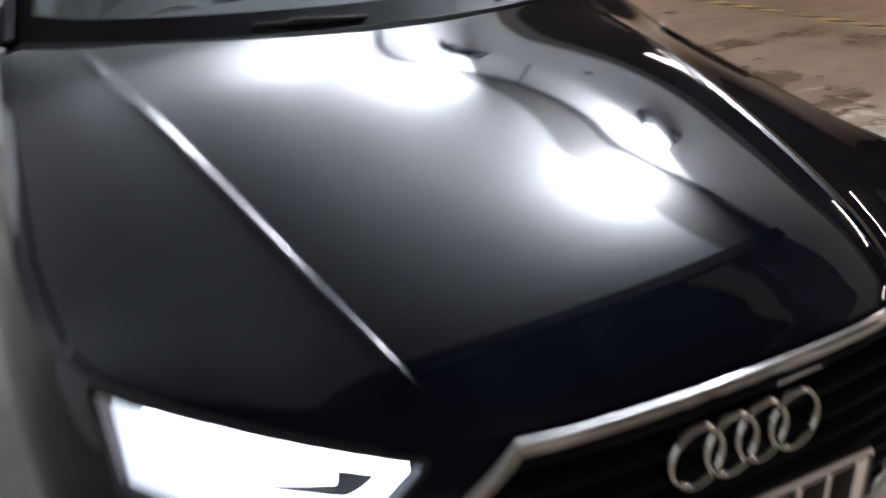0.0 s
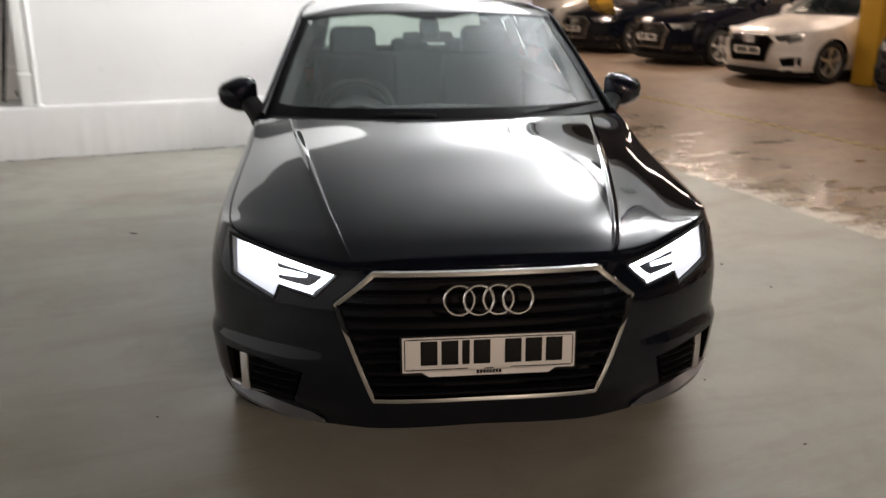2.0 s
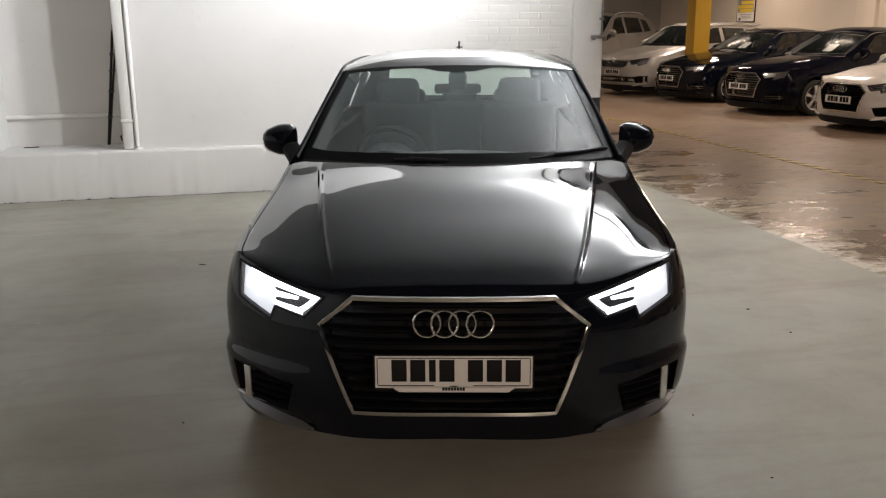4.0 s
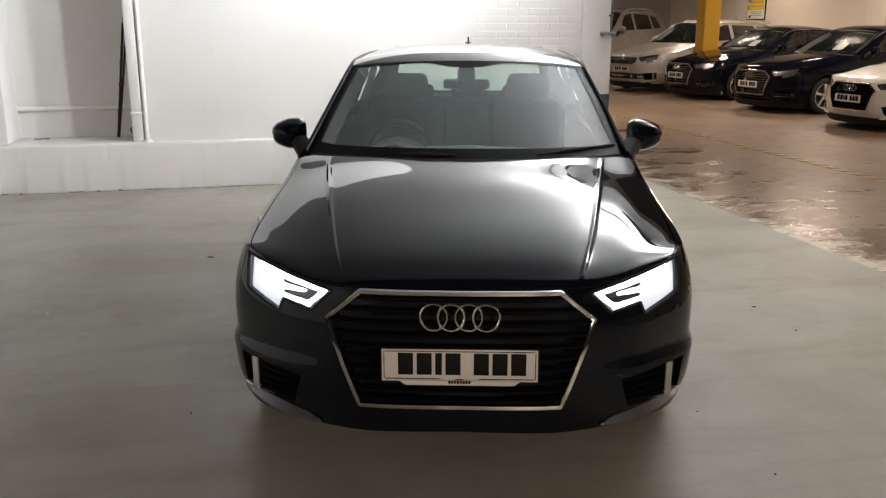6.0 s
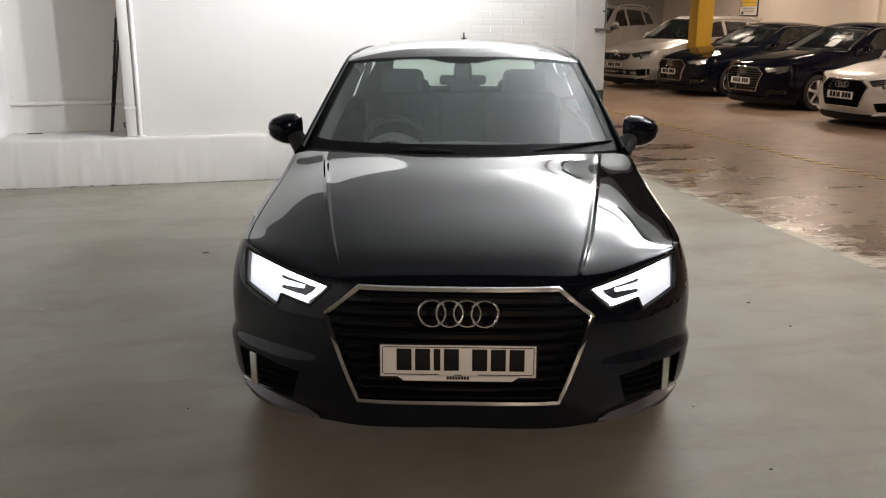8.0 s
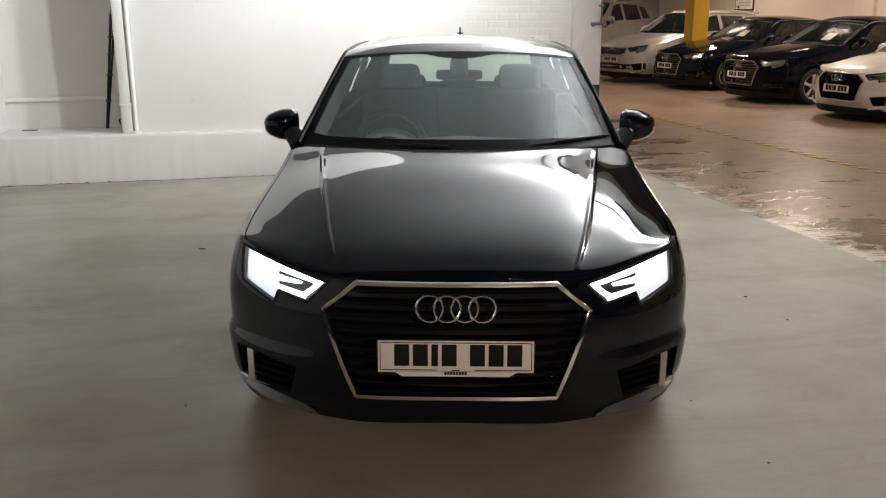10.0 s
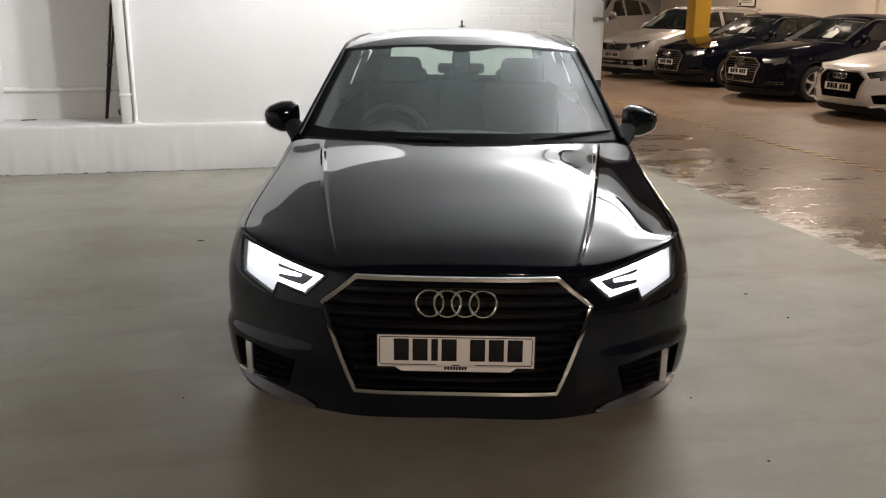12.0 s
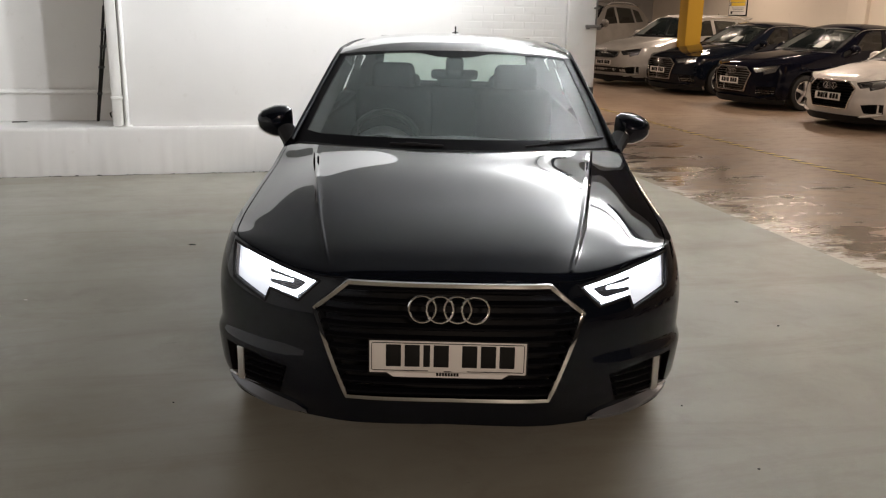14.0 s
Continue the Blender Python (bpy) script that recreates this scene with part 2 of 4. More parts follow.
# ---------------------------------------------------------------- the car
# pairs of control points round half the body, from the nose to the tail: x, y, z of the shoulder line, x, y of the widest outline
RING = [
    (0.00, 0.060, 0.722, 0.00, 0.018), (0.30, 0.074, 0.720, 0.30, 0.030), (0.45, 0.122, 0.716, 0.47, 0.082),
    (0.63, 0.235, 0.745, 0.668, 0.190), (0.795, 0.400, 0.783, 0.837, 0.360), (0.836, 0.60, 0.793, 0.881, 0.58),
    (0.832, 0.90, 0.838, 0.893, 0.90), (0.812, 1.20, 0.899, 0.888, 1.20), (0.795, 1.46, 0.970, 0.884, 1.46),
    (0.80, 2.00, 0.995, 0.886, 2.00), (0.80, 3.00, 1.02, 0.892, 3.00), (0.75, 3.75, 1.045, 0.880, 3.70),
    (0.66, 4.12, 1.05, 0.80, 4.12), (0.42, 4.24, 1.05, 0.48, 4.27), (0.00, 4.28, 1.05, 0.00, 4.31),
]
GRILLE = [(-0.335, 0.712), (-0.452, 0.617), (-0.345, 0.308), (0.345, 0.308), (0.452, 0.617), (0.335, 0.712)]
LAMP = [(0.437, 0.700), (0.512, 0.628), (0.622, 0.648), (0.640, 0.602), (0.774, 0.652), (0.782, 0.766)]
INTAKE = [(0.560, 0.385), (0.595, 0.264), (0.800, 0.268), (0.812, 0.408), (0.70, 0.405)]


def round_ends(pts, t):
    """The curve through half a ring that runs on into its mirror image at both ends."""
    pts = [(-pts[1][0], *pts[1][1:]), *pts, (-pts[-2][0], *pts[-2][1:])]
    return catmull(pts, t + 1)


RING_TOP, RING_WIDE = [r[:3] for r in RING], [r[3:] for r in RING]


def shoulder(t):
    return Vector(round_ends(RING_TOP, t))


def outline(t):
    return round_ends(RING_WIDE, t)


def body_point(t, v):
    """t round the body, v from the sill (0) up to the shoulder (1)."""
    s = shoulder(t)
    ox, oy = outline(t)
    low = 0.185
    mid = 0.50 if t < 3 else lerp(0.50, 0.60, min(1, (t - 3) / 2))
    if v < 0.5:
        w = v / 0.5
        z = lerp(low, mid, w)
        k = lerp(0.095, 0.045, min(1, t / 3.5)) * (1 - w) ** 2.2
        x, y = ox, oy
        n = Vector((x, (y - 2.1) * 0.5, 0)).normalized()
        x, y = x - n.x * k, y - n.y * k
        # a ledge over the side intakes
        if 1.6 < t < 5.6:
            f = min(1, (t - 1.6) / 1.0) * min(1, (5.6 - t) / 1.0)
            g = max(0.0, min(1.0, (0.468 - z) / 0.048)) * max(0.0, min(1.0, (z - 0.20) / 0.10))
            g = g * g * (3 - 2 * g)
            x, y = x + n.x * 0.020 * f * g, y + n.y * 0.020 * f * g
        # the front runs slightly forward at the lip
        if t < 5:
            y -= 0.012 * (1 - w) ** 6 * (1 - t / 5)
    else:
        w = (v - 0.5) / 0.5
        z = lerp(mid, s.z, w)
        e = w ** (2.4 if t < 4 else 2.0)
        x, y = lerp(ox, s.x, e), lerp(oy, s.y, e)
    return Vector((x, y, z))


def front_line(a):
    """The shoulder line above the grille and the lamps; the crease starts at a = 0.6."""
    return shoulder(lerp(0, 1.53, a / 0.6) if a < 0.6 else lerp(1.53, 4, (a - 0.6) / 0.4))


def cowl_line(a):
    x = 0.648 * a / 0.6 if a < 0.6 else lerp(0.648, 0.795, (a - 0.6) / 0.4)
    q = (x / 0.795) ** 2
    return Vector((x, lerp(1.16, 1.46, q), lerp(1.004, 0.975, q)))


def at_depth(f, y, lo, hi):
    """The point of the curve f, rising in y, that lies at depth y."""
    for _ in range(26):
        mid = (lo + hi) / 2
        lo, hi = (mid, hi) if f(mid).y < y else (lo, mid)
    return f(lo)


def spine(t):
    return Vector((0, *catmull([(0.052, 0.702), (0.060, 0.722), (0.095, 0.752), (0.180, 0.784), (0.33, 0.821), (0.55, 0.872), (0.80, 0.927), (1.0, 0.969), (1.16, 1.004)], t)))


BONNET = {}


def bonnet_row(b):
    key = round(b, 5)
    if key not in BONNET:
        BONNET[key] = (at_depth(spine, lerp(0.06, 1.16, b), 1, 8), at_depth(shoulder, lerp(0.40, 1.46, b), 4, 8))
    return BONNET[key]


def crown(x, y):
    """How far the middle of the bonnet dips at the back and its two creases rise at half length."""
    q, x2 = min(1.19, max(0.12, y)) - 0.65, min(abs(x), 0.56) ** 2
    r = min(1.0, max(0.0, (y - 0.55) / 0.40))
    back = 0.007 * r * r * (3 - 2 * r) - 0.007 * max(0.0, (min(y, 1.19) - 0.95) / 0.24) ** 1.5
    return (back * max(0.0, 1 - x2 / 0.27) - 0.036 * q - 0.012 * q * q - 0.012 * q ** 3 - 0.066 * q ** 4 + 0.275 * q ** 5
            + x2 * (0.133 + 0.124 * q - 0.327 * q * q - 0.06 * q ** 3) - 0.165 * x2 * x2)


def hood_point(a, b):
    front_fade = min(1.0, b / 0.16)
    front_fade *= front_fade * (3 - 2 * front_fade)
    b = b ** 1.25
    f, c = front_line(a), cowl_line(a)
    m, s = bonnet_row(b)
    p00, p10, p01, p11 = front_line(0), front_line(1), cowl_line(0), cowl_line(1)
    # nearly flat between the two creases, falling away outside them
    w = max(0.0, (a - 0.6) / 0.4)
    k = 1 - 0.06 * (a / 0.6) ** 2 if a < 0.6 else 0.94 * (1 - (0.38 * w + 0.62 * w ** 2.6))
    p = f * (1 - b) + c * b + Vector((s.x * a, 0, m.z * k + s.z * (1 - k)))
    p.x -= a * lerp(p10.x, p11.x, b)
    p.z -= lerp(p00.z * k + p10.z * (1 - k), p01.z * k + p11.z * (1 - k), b)
    d = abs(a - 0.6)
    p.z += 0.0042 * max(0.0, 1 - (d / 0.024) ** 1.6) ** 1.5 * min(1, (1 - b) / 0.12) * min(1, b / 0.10)
    p.z += 0.003 * math.sin(math.pi * w) ** 2 * math.exp(-((p.y - 0.72) / 0.30) ** 2)
    p.z += crown(p.x, p.y) * front_fade * (1 - w * w * (3 - 2 * w))
    return p


def warp(q):
    """Columns across the bonnet, close together round the crease."""
    if q < 0.36:
        return 0.565 * q / 0.36
    if q < 0.66:
        return lerp(0.565, 0.635, (q - 0.36) / 0.30)
    return lerp(0.635, 0.955, (q - 0.66) / 0.34)


def roof_rail(t):
    """From the foot of the windscreen pillar over the roof's side to the tail."""
    return Vector(catmull([(0.768, 1.44, 0.985), (0.697, 1.75, 1.171), (0.624, 2.06, 1.355), (0.619, 2.32, 1.385), (0.604, 2.74, 1.402),
                           (0.588, 3.25, 1.396), (0.562, 3.75, 1.345), (0.63, 4.05, 1.16), (0.66, 4.14, 1.05)], t))


def screen_point(a, b, grow=0.0):
    """The windscreen: a from the middle (0) to the pillar (1), b from the cowl to the roof."""
    x = lerp(0.745, 0.594, b) * a
    q = a ** 2.3
    foot = Vector((x, lerp(1.19, 1.455, q), lerp(0.985, 0.975, q)))
    head = Vector((x, lerp(1.91, 2.06, q), lerp(1.389, 1.360, q)))
    p = foot.lerp(head, b)
    bow = math.sin(math.pi * b) * 0.018 * (1 - 0.3 * q)
    return p + Vector((0, -0.7, 0.7)) * (bow + grow)


def roof_point(a, b):
    """a from the middle to the rail, b from the windscreen to the tail spoiler."""
    rail = roof_rail(lerp(2, 6, b))
    y0 = lerp(1.91, 3.80, b)
    # rounded quickly behind the windscreen, then nearly level, falling to the spoiler
    z0 = 1.389 + 0.074 * (1 - (1 - min(1.0, 1.89 * b / 0.52)) ** 2.3) - 0.063 * max(0.0, (b - 0.30) / 0.70) ** 2.2
    q = a * a
    return Vector((rail.x * a, lerp(y0, rail.y, q), lerp(z0, rail.z, a ** 3)))


def sym(f, nu, nv):
    """A sheet over both halves: f(a, b) for a from 0 to 1."""
    def g(i, j):
        a = i / nu * 2 - 1
        p = f(abs(a), j / nv)
        return Vector((-p.x if a < 0 else p.x, p.y, p.z))
    return grid(g, nu, nv)


def flipx(p, s):
    return Vector((p.x * s, p.y, p.z))


def scaled(bm, sc, droop=0.0):
    for v in bm.verts:
        if droop and v.co.y > 2.5 and v.co.z > 1.04:
            v.co.z = 1.04 + (v.co.z - 1.04) * (1 - droop * min(1, ((v.co.y - 2.5) / 1.6) ** 2))
        v.co = Vector((v.co.x * sc[0], v.co.y * sc[1], v.co.z * sc[2]))
    return bm


def wheel(parent, x, y, r, style_mat, side, width=0.21, spokes=5):
    hub = new("wheel")
    hub.parent = parent
    hub.matrix_basis = Matrix.Translation((x, y, r))
    w = width / 2
    part("tyre", lathe([(-w * 0.8, r * 0.68), (-w, r * 0.76), (-w, r * 0.9), (-w * 0.86, r * 0.975), (-w * 0.5, r), (w * 0.5, r),
                        (w * 0.86, r * 0.975), (w, r * 0.9), (w, r * 0.76), (w * 0.8, r * 0.68)], 44), RUBBER, hub)
    bm = lathe([(-w * 0.8, r * 0.69), (-w * 0.75, r * 0.64), (w * 0.75 * 0.4, r * 0.60), (w * 0.75, r * 0.64), (w * 0.84, r * 0.69), (w * 0.80, r * 0.705)], 44)
    bm.verts.ensure_lookup_table()
    for k in range(spokes):
        for d in (-0.14, 0.14):
            a = 2 * math.pi * k / spokes + math.pi / 2
            m = Matrix.Rotation(a + d * 0.55, 4, "X")
            box(bm, m @ Vector((side * w * 0.62, r * 0.40, 0)), (0.035, r * 0.52, r * 0.085), 0.006, m)
    hubbm = lathe([(0.02, 0.0), (0.02, r * 0.15), (-0.03, r * 0.19)], 20)
    bmesh.ops.transform(hubbm, matrix=Matrix.Translation((side * w * 0.62, 0, 0)), verts=hubbm.verts[:])
    rim = part("rim", bm, style_mat, hub)
    part("hub_cap", hubbm, style_mat, rim)
    disc = lathe([(0.0, 0.0), (0.0, r * 0.5), (0.02, r * 0.5), (0.02, 0.0)], 24)
    part("brake_disc", disc, LAMP_DARK, hub)
    return hub


def number_plate(parent, y, z, tilt, rows, detail=True, width=0.52, colour=None):
    """White plate in a dark holder; its characters are plain bars."""
    base = new("number_plate")
    base.parent = parent
    base.matrix_basis = pose(0, y, z, tilt, 0, 0)
    part("plate", boxed((0, 0, 0), (width, 0.006, 0.111), 0.0025), colour or PLATE_WHITE, base)
    x = -0.205
    for k in range(7):
        w = 0.05 if k not in (2,) else 0.022
        if k == 4:
            x += 0.032
        part("character_bar", boxed((x + w / 2, -0.0045, 0.006), (w, 0.003, 0.076), 0.001), INK, base)
        x += w + 0.012
    if detail:
        for sx in (-1, 1):
            part("border_line", boxed((sx * 0.252, -0.0042, 0.002), (0.0022, 0.0024, 0.092)), INK, base)
            part("border_line", boxed((sx * 0.157, -0.0042, -0.046), (0.185, 0.0024, 0.0022)), INK, base)
        part("border_line", boxed((0, -0.0042, 0.0495), (0.50, 0.0024, 0.0022)), INK, base)
        bm = boxed((0, 0, -0.0595), (0.42, 0.006, 0.020), 0.0)
        for v in bm.verts:
            if v.co.z < -0.06:
                v.co.x *= 0.86
        part("plate_tab", bm, PLATE_WHITE, base)
        for k in range(8):
            part("small_bar", boxed((-0.034 + k * 0.0096, -0.0045, -0.0575), (0.0072, 0.003, 0.010)), INK, base)
        part("small_bar", boxed((0.0, -0.0045, -0.0475), (0.026, 0.003, 0.0022)), INK, base)
        holder = boxed((0, 0.009, -0.004), (width + 0.012, 0.012, 0.124), 0.004)
        part("holder", holder, TRIM_BLACK, base)
    return base


def rings(parent, y, z, mat, r=0.0445, tube=0.0050, step=0.0582):
    badge = new("ring_badge")
    badge.parent = parent
    badge.matrix_basis = pose(0, y, z, -6, 0, 0)
    for k in range(4):
        pts = [((k - 1.5) * step + r * math.cos(a), -0.003 * (k % 2), r * math.sin(a)) for a in (2 * math.pi * i / 40 for i in range(40))]
        part("ring", sweep(pts, tube, tube * 1.15, True, 8, Vector((0, 1, 0))), mat, badge)


def strip_between(surf, top, bottom, offset, depth):
    """A curved bar that follows the fascia between two lines of (x, z)."""
    n = 16
    def f(i, j):
        t = i / n
        a = [catmull(top, t * (len(top) - 1)), catmull(bottom, t * (len(bottom) - 1))]
        (x, z) = a[0] if j in (0, 3) else a[1]
        y = surf(x, z) - offset + (depth if j in (2, 3) else 0)
        return Vector((x, y, z))
    bm = bmesh.new()
    vs = [[bm.verts.new(f(i, j)) for j in range(4)] for i in range(n + 1)]
    for i in range(n):
        for j in range(4):
            bm.faces.new((vs[i][j], vs[i + 1][j], vs[i + 1][(j + 1) % 4], vs[i][(j + 1) % 4]))
    bm.faces.new(vs[0][::-1])
    bm.faces.new(vs[-1])
    return bm


def patch(surf, poly, offset, step=0.018):
    """A sheet that follows the fascia inside a polygon of (x, z)."""
    xs, zs = [p[0] for p in poly], [p[1] for p in poly]
    nx, nz = max(2, int((max(xs) - min(xs)) / step)), max(2, int((max(zs) - min(zs)) / step))
    bm = grid(lambda i, j: Vector((lerp(min(xs) - 0.005, max(xs) + 0.005, i / nx), 0, lerp(min(zs) - 0.005, max(zs) + 0.005, j / nz))), nx, nz)
    for (ax, ay), (bx, by) in zip(poly, poly[1:] + poly[:1]):
        bmesh.ops.bisect_plane(bm, geom=bm.verts[:] + bm.edges[:] + bm.faces[:], plane_co=Vector((ax, 0, ay)), plane_no=Vector((by - ay, 0, ax - bx)), dist=1e-6)
    dead = [f for f in bm.faces if not inside(poly, f.calc_center_median().x, f.calc_center_median().z)]
    bmesh.ops.delete(bm, geom=dead, context="FACES")
    for v in bm.verts:
        v.co.y = surf(v.co.x, v.co.z) - offset
    return bm


def rim_wall(surf, poly, d0, d1, step=0.02):
    """The side wall of an opening that goes straight in."""
    pts = []
    for (ax, ay), (bx, by) in zip(poly, poly[1:] + poly[:1]):
        n = max(1, int(math.hypot(bx - ax, by - ay) / step))
        pts += [(lerp(ax, bx, k / n), lerp(ay, by, k / n)) for k in range(n)]
    return grid(lambda i, j: Vector((pts[i][0], surf(*pts[i]) + (d0, d1)[j], pts[i][1])), len(pts), 1, True)


def make_car(name, label, m, paint_mat, sc=(1, 1, 1), lamps_on=False, style="hex", hero=False, screen_card=False, rim_mat=None):
    car = tagged(new(name), label, "car")
    if not hero:
        tagged(car, group="parked cars")
    car.matrix_basis = m
    sx, sy, sz = sc
    fine = hero
    nt, nv = (210, 40) if fine else (84, 16)

    def put(pname, bm, mat, parent=None, lab="", angle=32):
        return part(pname, scaled(bm, sc, 0.75 if style == "bars" else 0.0), mat, parent or car, lab, angle)

    # shell below the shoulder line, both sides in one sheet
    top = len(RING) - 1
    # closer rows at the nose
    def tt(i):
        a = abs(i / nt * 2 - 1)
        return top * (a ** 1.55)
    def shell_f(i, j):
        q = body_point(tt(i), j / nv)
        return Vector((q.x if i > nt / 2 else -q.x, q.y, q.z))
    shell = grid(shell_f, nt, nv)
    bmesh.ops.remove_doubles(shell, verts=shell.verts[:], dist=1e-4)
    bmesh.ops.recalc_face_normals(shell, faces=shell.faces[:])
    tree = BVHTree.FromBMesh(shell)

    def surf(x, z):
        hit = tree.ray_cast(Vector((x, -2, z)), Vector((0, 1, 0)))
        if hit[0] is not None and hit[0].y < 1.2:
            return hit[0].y
        near = tree.find_nearest(Vector((x, 0.3, z)))
        return near[0].y

    front = lambda c: c.y < 0.75
    grille = GRILLE
    if style == "wide":
        grille = [(-0.42, 0.70), (-0.40, 0.60), (-0.30, 0.565), (0.30, 0.565), (0.40, 0.60), (0.42, 0.70)]
    cut_hole(shell, grille, (0, 2), front)
    for poly in (LAMP, INTAKE):
        cut_hole(shell, poly, (0, 2), front)
        cut_hole(shell, mirror_x(poly), (0, 2), front)
    # wheel arches
    axles = (0.86, 3.49)
    for ya in axles:
        arch = [(ya + 0.352 * math.cos(a), 0.315 + 0.352 * math.sin(a)) for a in (math.pi * 2 * k / 28 for k in range(28))]
        cut_hole(shell, arch, (1, 2), lambda c: abs(c.x) > 0.6)
    body = put("body_shell", shell, paint_mat)

    # bonnet and wing tops
    na, nb = (100, 56) if fine else (40, 20)
    gap = 0.955
    hood = sym(lambda a, b: hood_point(warp(a), lerp(0.012, 0.985, b)), na, nb)
    edge = [e for e in hood.edges if e.is_boundary]
    out = bmesh.ops.extrude_edge_only(hood, edges=edge)
    for v in out["geom"]:
        if isinstance(v, bmesh.types.BMVert):
            v.co.z -= 0.02
    put("bonnet", hood, paint_mat)
    for s in (-1, 1):
        wing = grid(lambda i, j: flipx(hood_point(lerp(gap + 0.007, 1, max(0, j - 1) / 4), i / 30) - Vector((0, 0, 0.02 if j == 0 else 0)), s), 30, 5)
        bmesh.ops.remove_doubles(wing, verts=wing.verts[:], dist=1e-5)
        put("wing_top", wing, paint_mat)
    # dark trough under the panel gaps and along the scuttle
    trough = sym(lambda a, b: hood_point(a * 0.985, lerp(0.28, 1, b)) - Vector((0, 0, 0.03)), 24, 12)
    put("inner_panel", trough, TRIM_BLACK)
    put("scuttle_panel", sym(lambda a, b: lerp(cowl_line(a) + Vector((0, -0.06, -0.022 + min(0.0, crown(cowl_line(a).x, 1.19)))), screen_point(a, 0.02) + Vector((0, 0.02, -0.012)), b), 30, 3), TRIM_BLACK)

    # roof, pillars, glass
    roof = sym(roof_point, 40 if fine else 24, 40 if fine else 20)
    put("roof", roof, paint_mat)
    side_bm = bmesh.new()
    ns, nh = 60, 10
    for s in (-1, 1):
        vs = []
        for i in range(ns + 1):
            t = i / ns
            r = roof_rail(8 * t)
            y = r.y
            # the shoulder point at the same distance from the nose
            lo, hi = 8.0, 12.0
            for _ in range(24):
                mid = (lo + hi) / 2
                if shoulder(mid).y < y:
                    lo = mid
                else:
                    hi = mid
            b = shoulder(lo)
            vs.append([side_bm.verts.new(Vector((s * lerp(b.x, r.x, (j / nh) ** 1.15), lerp(b.y, r.y, j / nh), lerp(b.z, r.z, j / nh)))) for j in range(nh + 1)])
        for i in range(ns):
            for j in range(nh):
                try:
                    side_bm.faces.new((vs[i][j], vs[i + 1][j], vs[i + 1][j + 1], vs[i][j + 1]))
                except ValueError:
                    pass
    bmesh.ops.remove_doubles(side_bm, verts=side_bm.verts[:], dist=1e-4)
    stree = BVHTree.FromBMesh(side_bm)
    panes = [[(1.80, 1.015), (2.42, 1.03), (2.44, 1.345), (2.30, 1.340), (2.12, 1.30)], [(2.52, 1.03), (3.28, 1.045), (3.22, 1.325), (2.54, 1.345)],
             [(3.36, 1.05), (3.74, 1.07), (3.62, 1.27), (3.32, 1.315)]]
    for poly in panes:
        cut_hole(side_bm, poly, (1, 2), lambda c: True)
    put("side_frame", side_bm, GLOSS_BLACK if hero else paint_mat)
    for s in (-1, 1):
        for poly in panes:
            bm = bmesh.new()
            vs = []
            for y, z in poly:
                h = stree.find_nearest(Vector((s * 0.7, y, z)))[0]
                vs.append(bm.verts.new(Vector((h.x - s * 0.006, y, z))))
            f = bm.faces.new(vs)
            bmesh.ops.triangulate(bm, faces=[f])
            put("side_window", bm, SIDE_GLASS)
        # bright strip along the window top
        rail_pts = [roof_rail(t) + Vector((0.012, 0, -0.012)) for t in (1.4 + 0.22 * k for k in range(22))]
        if not hero:
            put("window_trim", sweep([Vector((s * p.x, p.y, p.z)) for p in rail_pts], 0.008, 0.008, False, 6), CHROME)
        pillar = [roof_rail(t) for t in (k * 0.14 for k in range(44))]
        put("windscreen_pillar", sweep([Vector((s * (p.x + 0.003), p.y + 0.005, p.z - 0.004)) for p in pillar], 0.012, 0.012, False, 10), SLAT_BLACK if hero else paint_mat)
    screen = put("windscreen", sym(lambda a, b: screen_point(a, b), 28, 16), SCREEN_GLASS if hero else PARKED_GLASS)
    screen.visible_shadow = False
    # dark printed border of the windscreen
    border = bmesh.new()
    def strip(f0, n):
        vs = [[border.verts.new(p) for p in f0(i / n)] for i in range(n + 1)]
        for i in range(n):
            border.faces.new((vs[i][0], vs[i + 1][0], vs[i + 1][1], vs[i][1]))
    sg = 0.004
    for s in (-1, 1):
        strip(lambda t: (flipx(screen_point(t, 0.0, sg), s), flipx(screen_point(t, 0.088 + 0.03 * max(0, t - 0.86) / 0.14, sg), s)), 20)
        strip(lambda t: (flipx(screen_point(1.035, t, sg - 0.003), s), flipx(screen_point(0.962, t, sg), s)), 14)
        strip(lambda t: (flipx(screen_point(t, 0.972 - 0.055 * math.exp(-(t / 0.24) ** 4), sg), s), flipx(screen_point(t, 1.0, sg), s)), 20)
    put("screen_border", border, SLAT_BLACK)
    for s in (-1, 1):
        put("pillar_trim", grid(lambda i, j: flipx(screen_point(0.985, lerp(0.04, 0.97, i / 12), -0.01).lerp(screen_point(0.92, lerp(0.04, 0.97, i / 12), -0.10), j / 3), s), 12, 3), DARK_TRIM if hero else PALE_TRIM)
    # tail
    tail_glass = put("rear_window", sym(lambda a, b: Vector((lerp(0.50, 0.58, b) * a, lerp(3.80, 4.13, b) - 0.04 * a * a, lerp(1.375, 1.075, b))), 16, 8), REAR_GLASS)
    tail_glass.visible_shadow = False
    for s in (-1, 1):
        put("tail_pillar", grid(lambda i, j: flipx(Vector((lerp(0.49, 0.57, i / 8), lerp(3.80, 4.13, i / 8) - 0.045, lerp(1.385, 1.065, i / 8))).lerp(roof_rail(lerp(5.9, 8, i / 8)), j / 3), s), 8, 3), paint_mat)
    put("tailgate_frame", sym(lambda a, b: Vector((lerp(0.66, 0.70, b) * a, lerp(4.13, 4.27, b) - 0.02 * a * a, lerp(1.075, 1.04, b))), 16, 3), paint_mat)
